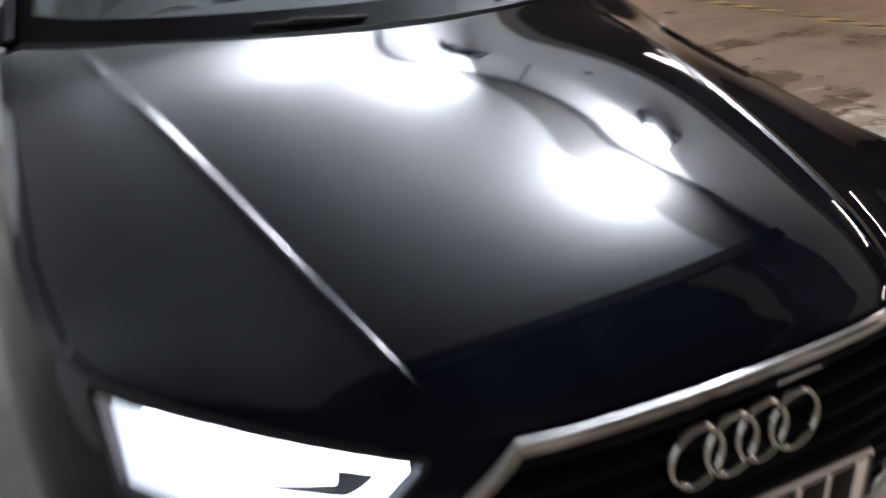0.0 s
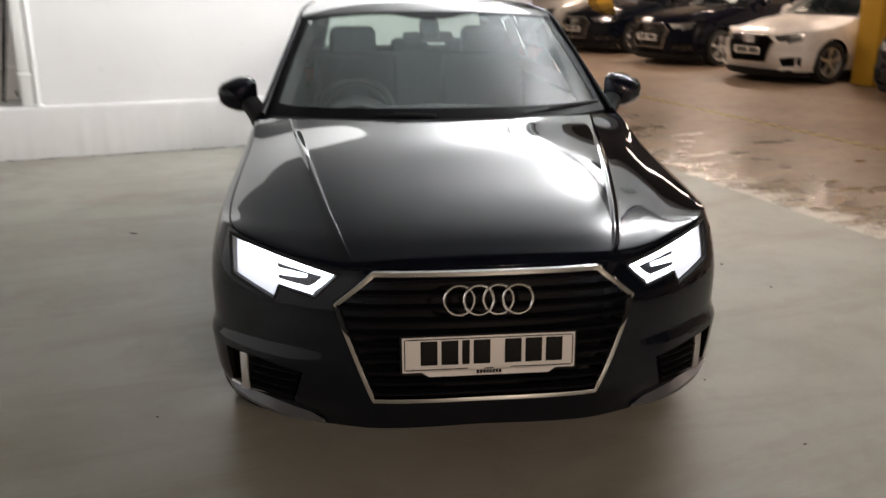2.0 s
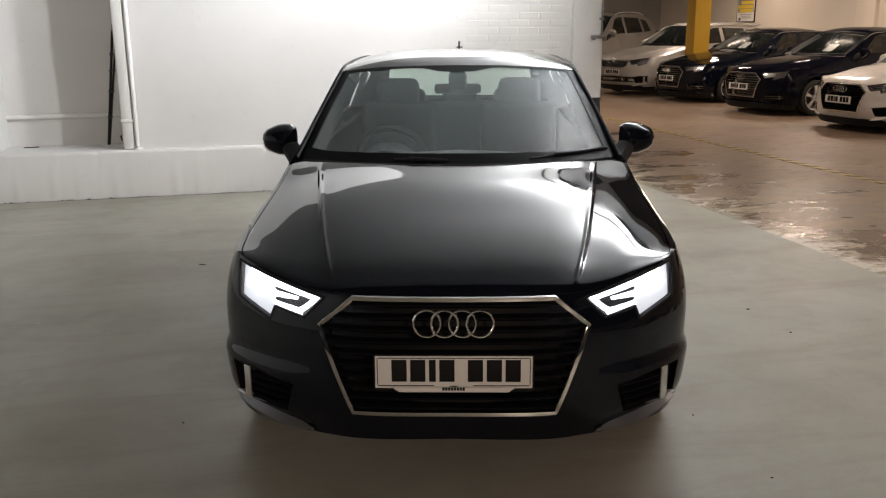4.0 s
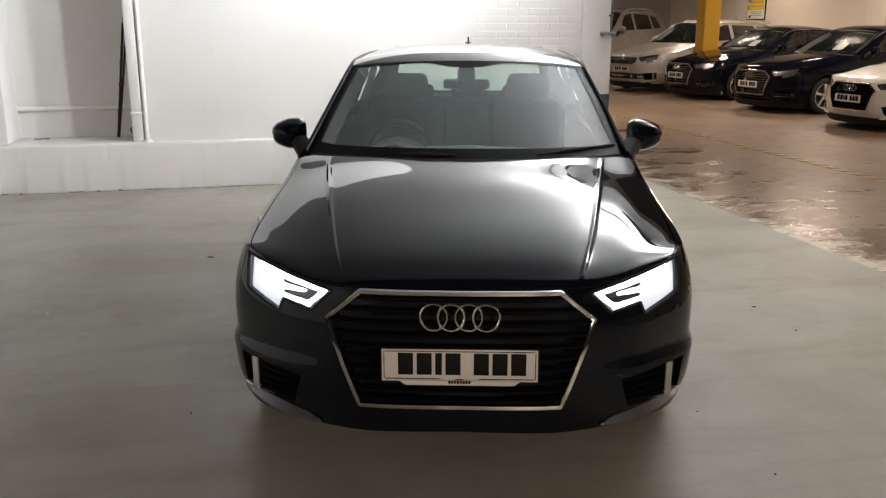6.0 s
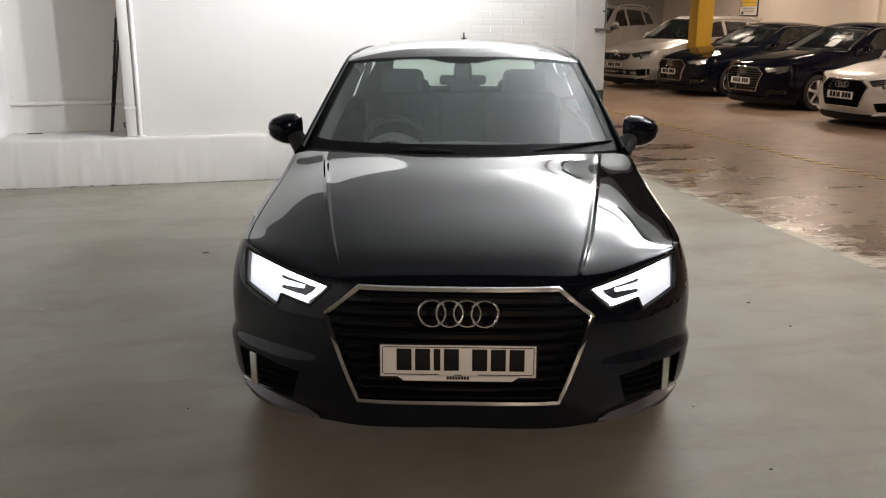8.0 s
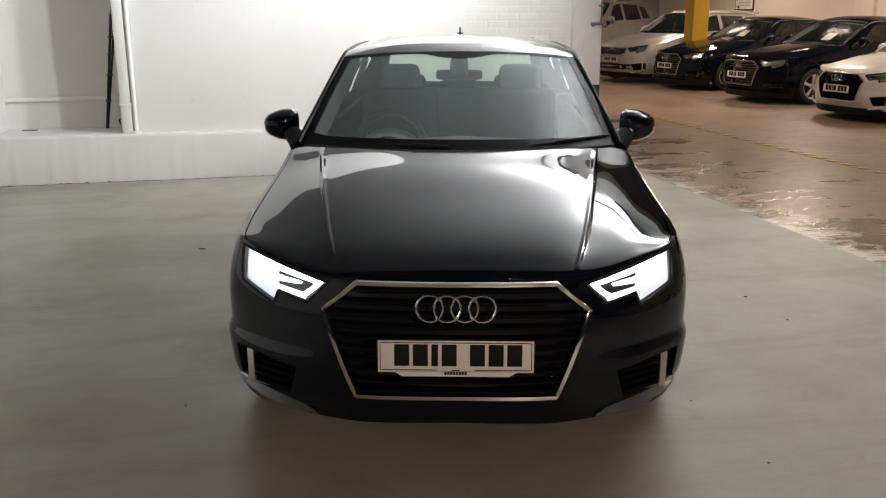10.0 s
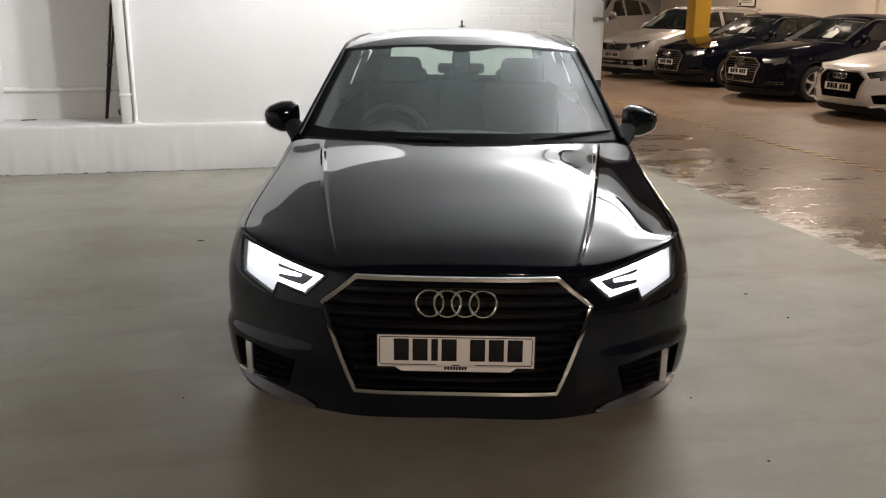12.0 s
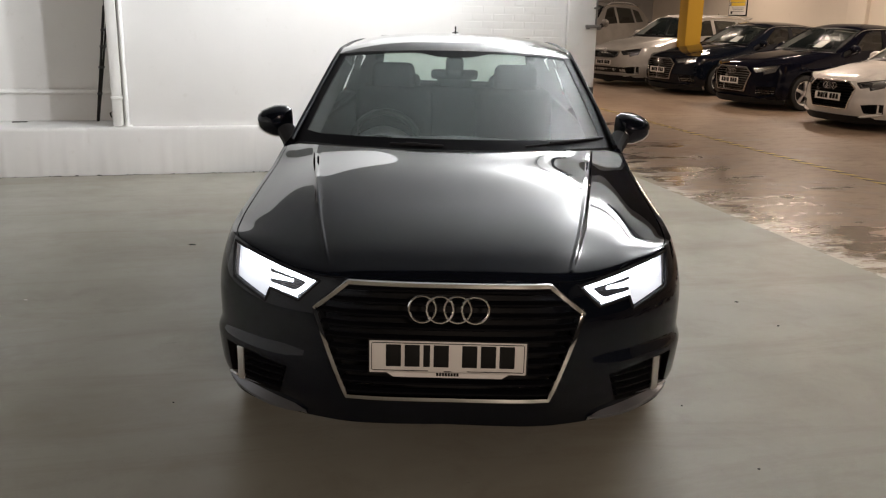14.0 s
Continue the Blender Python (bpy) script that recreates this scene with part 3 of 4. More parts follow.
    put("roof_spoiler", boxed((0, 3.82, 1.392), (1.10, 0.16, 0.025), 0.01, Matrix.Rotation(radians(8), 4, "X")), paint_mat)
    # unseen box added to block lamp light leaking through below the windscreen
    put("bulkhead", boxed((0, 1.16, 0.61), (1.44, 0.03, 0.52), 0.008), TRIM_BLACK)
    put("floor_pan", boxed((0, 2.3, 0.215), (1.50, 3.4, 0.04), 0.01), TRIM_BLACK)

    # aerial
    fin = bmesh.new()
    box(fin, (0, 3.42, 1.44), (0.05, 0.13, 0.03), 0.012)
    put("aerial", fin, TRIM_BLACK)
    put("aerial_rod", sweep([(0, 3.38, 1.44), (0, 3.365, 1.462), (0, 3.345, 1.488)], 0.006, 0.010, False, 8), TRIM_BLACK)

    if style == "wide":
        for s in (-1, 1):
            put("roof_rail", sweep([Vector((s * (p.x - 0.02), p.y, p.z + 0.045 * min(1, 6 * f, 6 * (1 - f)) - 0.004)) for p, f in ((roof_rail(lerp(2.6, 5.9, k / 20)), k / 20) for k in range(21))], 0.014, 0.012, False, 8), SATIN)

    if not hero:
        def chin_f(i, j):
            t = i / 12 - 1
            x, y = outline(abs(t) * 4.4)
            q = (0.0, 0.02, 0.05)[j]
            return Vector((math.copysign(x, t) * (0.97 - 0.4 * q), y + 0.03 + q, (0.215, 0.14, 0.105)[j]))
        put("bumper_chin", grid(chin_f, 24, 2), TRIM_BLACK)

    # grille
    gpts = []
    for (ax, az), (bx, bz) in zip(grille, grille[1:] + grille[:1]):
        n = 14
        for k in range(n):
            t = k / n
            x, z = lerp(ax, bx, t), lerp(az, bz, t)
            gpts.append(Vector((x, surf(x, z) - 0.006, z)))
    unit = new("grille")
    unit.parent = car
    put("grille_frame", sweep(gpts, 0.0095, 0.010, True, 10, Vector((0, 1, 0)), True), CHROME, unit, "bright chrome surround")
    put("grille_wall", rim_wall(surf, grille, -0.003, 0.10), GLOSS_BLACK, unit)
    put("grille_back", grid(lambda i, j: Vector((lerp(-0.46, 0.46, i / 8), 0.13 + 0.25 * abs(i / 4 - 1) ** 2.5, lerp(0.29, 0.74, j / 4))), 8, 4), TRIM_BLACK, unit)
    count = 10 if style != "wide" else 0
    for k in range(19 if style == "wide" else 0):
        x = lerp(-0.37, 0.37, k / 18)
        z0 = 0.575 + max(0.0, abs(x) - 0.30) * 0.35
        put("slat", sweep([Vector((x, surf(x, lerp(z0, 0.692, j / 4)) + 0.016, lerp(z0, 0.692, j / 4))) for j in range(5)], 0.006, 0.014, False, 6, Vector((0, 1, 0))), GLOSS_BLACK, unit)
    zlo, zhi = min(p[1] for p in grille), max(p[1] for p in grille)
    for k in range(count):
        z = lerp(zlo + 0.022, zhi - 0.020, k / (count - 1))
        half = 0
        for (ax, az), (bx, bz) in zip(grille, grille[1:] + grille[:1]):
            if (az - z) * (bz - z) < 0:
                half = max(half, abs(lerp(ax, bx, (z - az) / (bz - az))))
        half -= 0.012
        pts = [Vector((x, surf(x * 0.98, z) + 0.012, z)) for x in (lerp(-half, half, i / 24) for i in range(25))]
        slat_mat = SLAT_BLACK if style == "hex" else CHROME
        put("slat", sweep(pts, 0.022 if style == "hex" else 0.012, 0.009 if style == "hex" else 0.007, False, 8), slat_mat, unit)
    if style != "wide":
        rings(car, surf(0, 0.638) * sy - 0.012, 0.638 * sz, BRIGHT)
        number_plate(car, (surf(0, 0.48) - 0.022) * sy, 0.478 * sz, -2, 1, hero)
    else:
        badge = put("badge", lathe([(-0.012, 0.0), (-0.012, 0.035), (0.0, 0.045), (0.01, 0.045)], 20, "Y"), SATIN)
        badge.matrix_basis = Matrix.Translation((0, surf(0, 0.71) * sy - 0.01, 0.715 * sz))
        number_plate(car, (surf(0, 0.47) - 0.01) * sy, 0.47 * sz, -2, 1, False)
        put("lower_grille", strip_between(surf, [(-0.6, 0.38), (0, 0.39), (0.6, 0.38)], [(-0.62, 0.28), (0, 0.27), (0.62, 0.28)], 0.003, 0.01), TRIM_BLACK)

    # head lamps
    for s in (1, -1):
        poly = LAMP if s > 0 else mirror_x(LAMP)
        lamp = new("headlight")
        lamp.parent = car
        put("housing", rim_wall(surf, poly, -0.001, 0.09), LAMP_BLACK, lamp)
        edge_line = [(lerp(ax, bx, k / 8), lerp(az, bz, k / 8)) for (ax, az), (bx, bz) in zip(poly, poly[1:] + poly[:1]) for k in range(8)]
        put("lamp_seal", sweep([Vector((x, surf(x, z) - 0.001, z)) for x, z in edge_line], 0.0055, 0.004, True, 8, Vector((0, 1, 0))), TRIM_BLACK, lamp)
        halves = [[(0.437, 0.700), (0.512, 0.628), (0.622, 0.648), (0.63, 0.738)], [(0.622, 0.648), (0.640, 0.602), (0.774, 0.652), (0.782, 0.766), (0.63, 0.738)]]
        bowl = [(0.622, 0.650), (0.641, 0.610), (0.760, 0.654), (0.761, 0.752), (0.63, 0.735)]
        def flip(p):
            return p if s > 0 else mirror_x(p)
        put("outer_bowl", patch(surf, flip(halves[1]), -0.032), LAMP_GREY, lamp)
        put("reflector_bowl", patch(surf, flip(bowl), -0.020), LED_SOFT if lamps_on else LAMP_DARK if style == "wide" else LAMP_PALE, lamp)
        put("inner_bowl", patch(surf, flip(halves[0]), -0.016), LAMP_PALE if style == "bars" else LAMP_BLACK, lamp)
        mat = LED if lamps_on else LAMP_DARK if style == "wide" else LAMP_PALE
        def bar(pname, top_l, bot_l, off=-0.008, mm=None):
            t = [(s * x, z) for x, z in top_l]
            b = [(s * x, z) for x, z in bot_l]
            put(pname, strip_between(surf, t, b, off, 0.02), mm or mat, lamp)
        # running light: upper arm, inner point and lower arm
        bar("running_light", [(0.452, 0.697), (0.60, 0.728), (0.73, 0.750)], [(0.472, 0.686), (0.60, 0.706), (0.73, 0.728)])
        bar("running_light", [(0.450, 0.699), (0.488, 0.664), (0.520, 0.640)], [(0.478, 0.694), (0.508, 0.666), (0.535, 0.650)])
        bar("running_light", [(0.520, 0.650), (0.57, 0.656), (0.625, 0.662)], [(0.518, 0.634), (0.57, 0.643), (0.625, 0.652)])
        bar("light_bar", [(0.535, 0.686), (0.58, 0.690), (0.63, 0.694)], [(0.538, 0.678), (0.58, 0.677), (0.63, 0.676)], -0.012, None if lamps_on else LAMP_PALE)
        if lamps_on:
            for cx, cz in ((0.678, 0.690), (0.722, 0.706)):
                bm = lathe([(-0.010, 0.0), (-0.007, 0.010), (0.0, 0.020), (0.02, 0.022)], 20, "Y")
                bmesh.ops.transform(bm, matrix=Matrix.Translation((s * cx, surf(s * cx, cz) + 0.018, cz)), verts=bm.verts[:])
                put("projector_lens", bm, LED, lamp)
        cover = put("lamp_cover", patch(surf, flip(halves[0]), 0.0), CLEAR, lamp)
        cover2 = put("lamp_cover", patch(surf, flip(halves[1]), 0.0), CLEAR, lamp)
        cover.visible_shadow = cover2.visible_shadow = False

        # side intake with slats and the upright fin
        ip = INTAKE if s > 0 else mirror_x(INTAKE)
        vent = new("side_intake")
        vent.parent = car
        put("duct", rim_wall(surf, ip, -0.001, 0.08), TRIM_BLACK, vent)
        put("duct_back", patch(surf, ip, -0.075, 0.04), TRIM_BLACK, vent)
        for k in range(4):
            z = 0.290 + k * 0.029
            x0 = 0.592 - k * 0.008
            put("intake_slat", sweep([Vector((s * x, surf(s * x, z) + 0.022, z)) for x in (lerp(x0, 0.722, i / 8) for i in range(9))], 0.020, 0.008, False, 8), SLAT_BLACK, vent)
        if style == "bars":
            for z in (0.30, 0.335):
                put("intake_trim", sweep([Vector((s * x, surf(s * x, z) - 0.006, z)) for x in (lerp(0.56, 0.80, i / 8) for i in range(9))], 0.006, 0.005, False, 6), CHROME, vent)
        fin = bmesh.new()
        fy = surf(s * 0.75, 0.34)
        box(fin, (s * 0.753, fy + 0.008, 0.336), (0.027, 0.008, 0.128), 0.003, Matrix.Rotation(s * radians(24), 4, "Z"))
        foot_m = Matrix.Rotation(s * radians(48), 4, "Z") @ Matrix.Rotation(radians(-20), 4, "X")
        box(fin, (s * 0.772, fy + 0.036, 0.283), (0.052, 0.042, 0.009), 0.003, foot_m)
        put("intake_fin", fin, SATIN if hero else paint_mat, vent, "satin silver upright fin")
        # lip below the intake; on the main car a grey carries its reflected light
        def lip_f(i, j):
            t = i / 20
            x = lerp(0.50, 0.815, t)
            z0 = lerp(0.200, 0.262, t ** 1.5)
            k = math.sin(math.pi * min(1, t * 1.01)) ** 0.7
            base = Vector((s * x, surf(s * x, z0 + 0.02), z0))
            n = Vector((s * lerp(0.35, 0.88, t), -lerp(0.94, 0.48, t), 0))
            return base + ((n * 0.001 + Vector((0, 0, 0.040 * k))), (n * 0.028 * k + Vector((0, 0, 0.006))), (n * 0.026 * k + Vector((0, 0, -0.006 * k))), (n * -0.01 + Vector((0, 0, -0.012))))[j]
        put("bumper_lip", grid(lip_f, 20, 3), LIP_SHEEN if hero else paint_mat, None, "corner blade of the bumper")

        # door mirror
        mir = new("door_mirror")
        mir.parent = car
        n1, n2 = 20, 12
        def cap_f(i, j):
            a = 2 * math.pi * i / n1
            b = j / n2
            c, e = math.cos(a), math.sin(a)
            g = (abs(c) ** 4 + abs(e) ** 4) ** (-1 / 4)
            w = math.sin(math.acos(max(-1, min(1, 1 - b)))) ** 0.75
            x, z = c * g * 0.089 * w, e * g * 0.078 * w
            q = x / 0.089
            z *= 1 - 0.26 * max(0, q) - (0.12 * max(0, -q) if z < 0 else 0)
            z += -0.008 * q if z > 0 else 0.014 * q
            return Vector((s * (0.905 + x), 1.655 + b * 0.085, 1.033 + z))
        cap = grid(cap_f, n1, n2, True)
        put("mirror_cap", cap, paint_mat, mir)
        put("mirror_glass", boxed((s * 0.905, 1.742, 1.033), (0.15, 0.006, 0.10), 0.002), CHROME, mir)
        seam = [cap_f(i, 5) + Vector((0, -0.004, -0.002)) for i in (10.6, 11.2, 12, 13, 14, 15, 16, 17, 18, 18.8, 19.4)]
        put("mirror_seam", sweep(seam, 0.0025, 0.0025, False, 6), SATIN, mir)
        put("mirror_arm", sweep([(s * 0.785, 1.60, 0.915), (s * 0.802, 1.63, 0.950), (s * 0.842, 1.69, 0.995)], 0.048, 0.042, False, 10), TRIM_BLACK, mir)

        for ya in axles:
            wheel(car, s * (W_TRACK * sx), ya * sy, 0.318, rim_mat or SATIN, s)
        for ya in axles:
            bm = lathe([(s * 0.42, 0.0), (s * 0.42, 0.352), (s * 0.80, 0.352)], 28)
            bmesh.ops.bisect_plane(bm, geom=bm.verts[:] + bm.edges[:] + bm.faces[:], plane_co=(0, 0, -0.04), plane_no=(0, 0, -1), clear_outer=True)
            bmesh.ops.transform(bm, matrix=Matrix.Translation((0, ya, 0.315)), verts=bm.verts[:])
            put("wheel_housing", bm, TRIM_BLACK)
        put("tail_light", boxed((s * 0.62, 4.20, 0.87), (0.30, 0.09, 0.11), 0.02, Matrix.Rotation(s * radians(-22), 4, "Z")), material_red)

    # wipers
    def on_screen(x, b, lift):
        p = screen_point(abs(x) / lerp(0.745, 0.594, b), b, lift)
        return Vector((x, p.y, p.z))
    for x0, x1, b0, b1 in ((-0.285, -0.04, 0.034, 0.028), (0.33, 0.72, 0.030, 0.090)):
        wiper = put("wiper", sweep([on_screen(lerp(x0, x1, k / 10), lerp(b0, b1, k / 10), 0.007) for k in range(11)], 0.0045, 0.005, False, 8), TRIM_BLACK)
        put("wiper_arm", sweep([on_screen(lerp(x0, x1, 0.30 + 0.7 * k / 8), lerp(b0, b1, 0.30 + 0.7 * k / 8) - 0.006 * (k / 8), 0.020 - 0.006 * (k / 8)) for k in range(9)], 0.0055, 0.004, False, 8), TRIM_BLACK, wiper)

    # cabin
    put("dashboard", sym(lambda a, b: Vector((0.70 * a, lerp(1.36, 1.95, b), catmull([(0.94,), (0.975,), (0.96,), (0.70,)], 3 * b)[0] - 0.03 * a)), 12, 10), DASH)
    wheel_ring = [(-0.36 + 0.175 * math.cos(t), 1.98 - 0.06 * math.sin(t), 0.905 + 0.165 * math.sin(t)) for t in (2 * math.pi * k / 28 for k in range(28))]
    put("steering_wheel", sweep(wheel_ring, 0.017, 0.017, True, 10, Vector((0, 1, 0.3))), LEATHER)
    put("instrument_hood", grid(lambda i, j: Vector((-0.36 + 0.19 * (i / 6 - 1), lerp(1.66, 1.88, j / 4), lerp(0.985, 1.0, j / 4) - 0.10 * (i / 6 - 1) ** 2)), 12, 4), DASH)
    for sx_ in (-0.36, 0.36):
        put("front_seat", boxed((sx_, 2.58, 0.84), (0.46, 0.14, 0.62), 0.05, Matrix.Rotation(radians(-14), 4, "X"), 3), CLOTH)
        put("headrest", boxed((sx_ * 1.03, 2.69, 1.185), (0.26, 0.10, 0.20), 0.045, Matrix.Rotation(radians(-8), 4, "X"), 3), CLOTH)
    put("rear_seat", boxed((0, 3.40, 0.81), (1.24, 0.16, 0.56), 0.05, Matrix.Rotation(radians(-16), 4, "X"), 3), CLOTH)
    for sx_ in (-0.36, 0.0, 0.36):
        put("headrest", boxed((sx_, 3.50, 1.115), (0.24, 0.09, 0.10), 0.035, None, 3), CLOTH)
    for s in (-1, 1):
        put("door_card", boxed((s * 0.735, 2.8, 0.66), (0.04, 2.6, 0.64), 0.02), CLOTH)
    put("parcel_shelf", boxed((0, 3.80, 1.0), (1.26, 0.66, 0.02), 0.005), CLOTH)
    put("boot_lining", boxed((0, 4.10, 0.70), (1.1, 0.03, 0.6), 0.01), CLOTH)
    put("headlining", sym(lambda a, b: roof_point(a * 0.96, lerp(0.04, 0.93, b)) - Vector((0, 0, 0.035)), 12, 10), PALE_TRIM if not hero else CLOTH)
    put("interior_mirror", boxed((0.0, 2.06, 1.262), (0.25, 0.03, 0.052), 0.018, None, 3), TRIM_BLACK)
    put("sensor_cover", boxed((0.0, 1.97, 1.305), (0.095, 0.12, 0.055), 0.02, Matrix.Rotation(radians(38), 4, "X"), 3), TRIM_BLACK)
    if screen_card:
        bm = grid(lambda i, j: screen_point(0.42 + 0.22 * i / 2, 0.20 + 0.28 * j / 2, -0.02), 2, 2)
        part("price_card", scaled(bm, sc), PLATE_WHITE, car)
    return car


W_TRACK = 0.775
material_red = material("red_lens", (0.25, 0.01, 0.01), 0.2, coat=1.0)
hero_car = make_car("hatchback_car", "glossy black hatchback car with lit headlights on grey floor", Matrix.Identity(4), BLACK_PAINT, lamps_on=True, hero=True)

# ---------------------------------------------------------------- the building
def slab(name, lo, hi, mat, bevel=0.0, label="", m=B):
    """A block in the building's own axes."""
    c = [(a + b) / 2 for a, b in zip(lo, hi)]
    s = [b - a for a, b in zip(lo, hi)]
    ob = part(name, boxed(c, s, bevel), mat)
    ob.matrix_basis = m
    tagged(ob, label or name.replace("_", " "), name.split("_")[0], kind="structure")
    return ob


WALL_WHITE = plaster("white_painted_plaster", (0.71, 0.706, 0.69), 35, 0.07, (0.72, 0.70, 0.66))
WALL_BEIGE = plaster("cream_painted_wall", (0.62, 0.56, 0.48))
WALL_GREY = plaster("grey_painted_wall", (0.30, 0.29, 0.28))
CEIL_MAT = plaster("grey_ceiling_concrete", (0.33, 0.33, 0.325))
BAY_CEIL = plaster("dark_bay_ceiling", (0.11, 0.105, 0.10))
YELLOW = plaster("yellow_column_paint", (0.62, 0.36, 0.03), 40, 0.1)
DARK_PAINT = plaster("black_wall_paint", (0.03, 0.03, 0.03), 40, 0.1)

SEAM = 6.14


def grey_floor():
    m = material("grey_floor_paint", (0.26, 0.255, 0.23), 0.45)
    t, p = nodes_of(m)
    o = t.nodes.new("ShaderNodeTexCoord").outputs["Object"]
    c = ramp(t, noise_node(t, 0.55, 6, 0.6, o, 0.6), [(0.3, (0.250, 0.233, 0.190)), (0.52, (0.305, 0.294, 0.250)), (0.75, (0.335, 0.328, 0.288))])
    grime = ramp(t, noise_node(t, 2.2, 8, 0.7, o, 0.4), [(0.5, (0, 0, 0)), (0.78, (0.6, 0.6, 0.6))])
    c = mixc(t, grime, c, (0.20, 0.178, 0.142))
    speck = ramp(t, noise_node(t, 38, 4, 0.7, o), [(0.66, (0, 0, 0)), (0.74, (0.55, 0.55, 0.55))])
    c = mixc(t, speck, c, (0.12, 0.11, 0.10))
    # tyre smears along the lane and dirt against the plinth
    lane = t.nodes.new("ShaderNodeMapping")
    lane.inputs["Scale"].default_value = (0.35, 1.9, 1.0)
    t.links.new(o, lane.inputs["Vector"])
    smear = ramp(t, noise_node(t, 1.3, 9, 0.68, lane.outputs[0], 0.5), [(0.50, (0, 0, 0)), (0.72, (0.75, 0.75, 0.75))])
    c = mixc(t, smear, c, (0.215, 0.186, 0.138))
    marks = ramp(t, noise_node(t, 6.5, 7, 0.7, lane.outputs[0], 0.3), [(0.68, (0, 0, 0)), (0.74, (0.6, 0.6, 0.6))])
    c = mixc(t, marks, c, (0.13, 0.118, 0.095))
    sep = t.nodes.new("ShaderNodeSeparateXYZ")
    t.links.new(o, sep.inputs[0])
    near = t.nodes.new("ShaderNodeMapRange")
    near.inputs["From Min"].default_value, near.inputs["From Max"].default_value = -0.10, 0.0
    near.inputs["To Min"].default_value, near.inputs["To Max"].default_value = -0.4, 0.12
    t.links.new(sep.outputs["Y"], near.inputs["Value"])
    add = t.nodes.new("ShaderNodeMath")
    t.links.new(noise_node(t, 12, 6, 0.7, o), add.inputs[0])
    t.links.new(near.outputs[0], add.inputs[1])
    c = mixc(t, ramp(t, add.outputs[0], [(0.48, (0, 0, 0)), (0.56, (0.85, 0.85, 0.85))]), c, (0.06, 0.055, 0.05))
    t.links.new(c, p.inputs["Base Color"])
    t.links.new(ramp(t, noise_node(t, 1.4, 5, 0.6, o), [(0.3, (0.36, 0.36, 0.36)), (0.75, (0.6, 0.6, 0.6))]), p.inputs["Roughness"])
    bump(t, p, noise_node(t, 22, 6, 0.6, o), 0.12, 0.004)
    return m


def brown_floor():
    m = material("bare_concrete", (0.30, 0.22, 0.155), 0.35)
    t, p = nodes_of(m)
    o = t.nodes.new("ShaderNodeTexCoord").outputs["Object"]
    c = ramp(t, noise_node(t, 0.42, 8, 0.62, o, 0.8), [(0.28, (0.175, 0.122, 0.083)), (0.48, (0.265, 0.195, 0.140)), (0.72, (0.35, 0.268, 0.198))])
    sep = t.nodes.new("ShaderNodeSeparateXYZ")
    t.links.new(o, sep.inputs[0])

    def by_edge(reach, near, far, scale, detail, distortion, lo, hi, top):
        """Noise that thins out with the distance from the painted floor."""
        fall = t.nodes.new("ShaderNodeMapRange")
        fall.inputs["From Min"].default_value, fall.inputs["From Max"].default_value = SEAM, SEAM + reach
        fall.inputs["To Min"].default_value, fall.inputs["To Max"].default_value = near, far
        t.links.new(sep.outputs["X"], fall.inputs["Value"])
        add = t.nodes.new("ShaderNodeMath")
        t.links.new(noise_node(t, scale, detail, 0.70, o, distortion), add.inputs[0])
        t.links.new(fall.outputs[0], add.inputs[1])
        return ramp(t, add.outputs[0], [(lo, (0, 0, 0)), (hi, (top, top, top))])

    streak = t.nodes.new("ShaderNodeMapping")
    streak.inputs["Scale"].default_value = (0.75, 1.5, 1.0)
    t.links.new(o, streak.inputs["Vector"])
    o = streak.outputs[0]
    wet = by_edge(3.4, 0.10, -0.13, 1.25, 12, 0.25, 0.46, 0.60, 0.95)
    c = mixc(t, wet, c, (0.115, 0.072, 0.045))
    grit = ramp(t, noise_node(t, 4.5, 12, 0.78, o, 0.2), [(0.49, (0, 0, 0)), (0.62, (0.75, 0.75, 0.75))])
    c = mixc(t, grit, c, (0.145, 0.098, 0.065))
    worn = by_edge(1.1, 0.12, -0.22, 4.6, 12, 0.4, 0.53, 0.60, 0.95)
    c = mixc(t, worn, c, (0.42, 0.36, 0.29))
    flakes = by_edge(0.40, 0.17, -0.28, 8.5, 12, 0.3, 0.54, 0.57, 0.85)
    c = mixc(t, flakes, c, (0.46, 0.43, 0.36))
    t.links.new(c, p.inputs["Base Color"])
    t.links.new(mixc(t, wet, (0.45, 0.45, 0.45), (0.24, 0.24, 0.24)), p.inputs["Roughness"])
    bump(t, p, noise_node(t, 14, 8, 0.65, o), 0.2, 0.006)
    return m


def tape_material():
    m = material("worn_hazard_tape", (0.5, 0.4, 0.05), 0.5)
    t, p = nodes_of(m)
    o = t.nodes.new("ShaderNodeTexCoord").outputs["Object"]
    w = t.nodes.new("ShaderNodeTexWave")
    w.bands_direction = "DIAGONAL"
    w.inputs["Scale"].default_value = 2.6
    t.links.new(o, w.inputs["Vector"])
    c = ramp(t, w.outputs["Fac"], [(0.45, (0.04, 0.03, 0.02)), (0.55, (0.52, 0.40, 0.10))])
    worn = ramp(t, noise_node(t, 2.3, 9, 0.75, o), [(0.53, (0, 0, 0)), (0.64, (0.95, 0.95, 0.95))])
    t.links.new(mixc(t, worn, c, (0.24, 0.165, 0.105)), p.inputs["Base Color"])
    return m


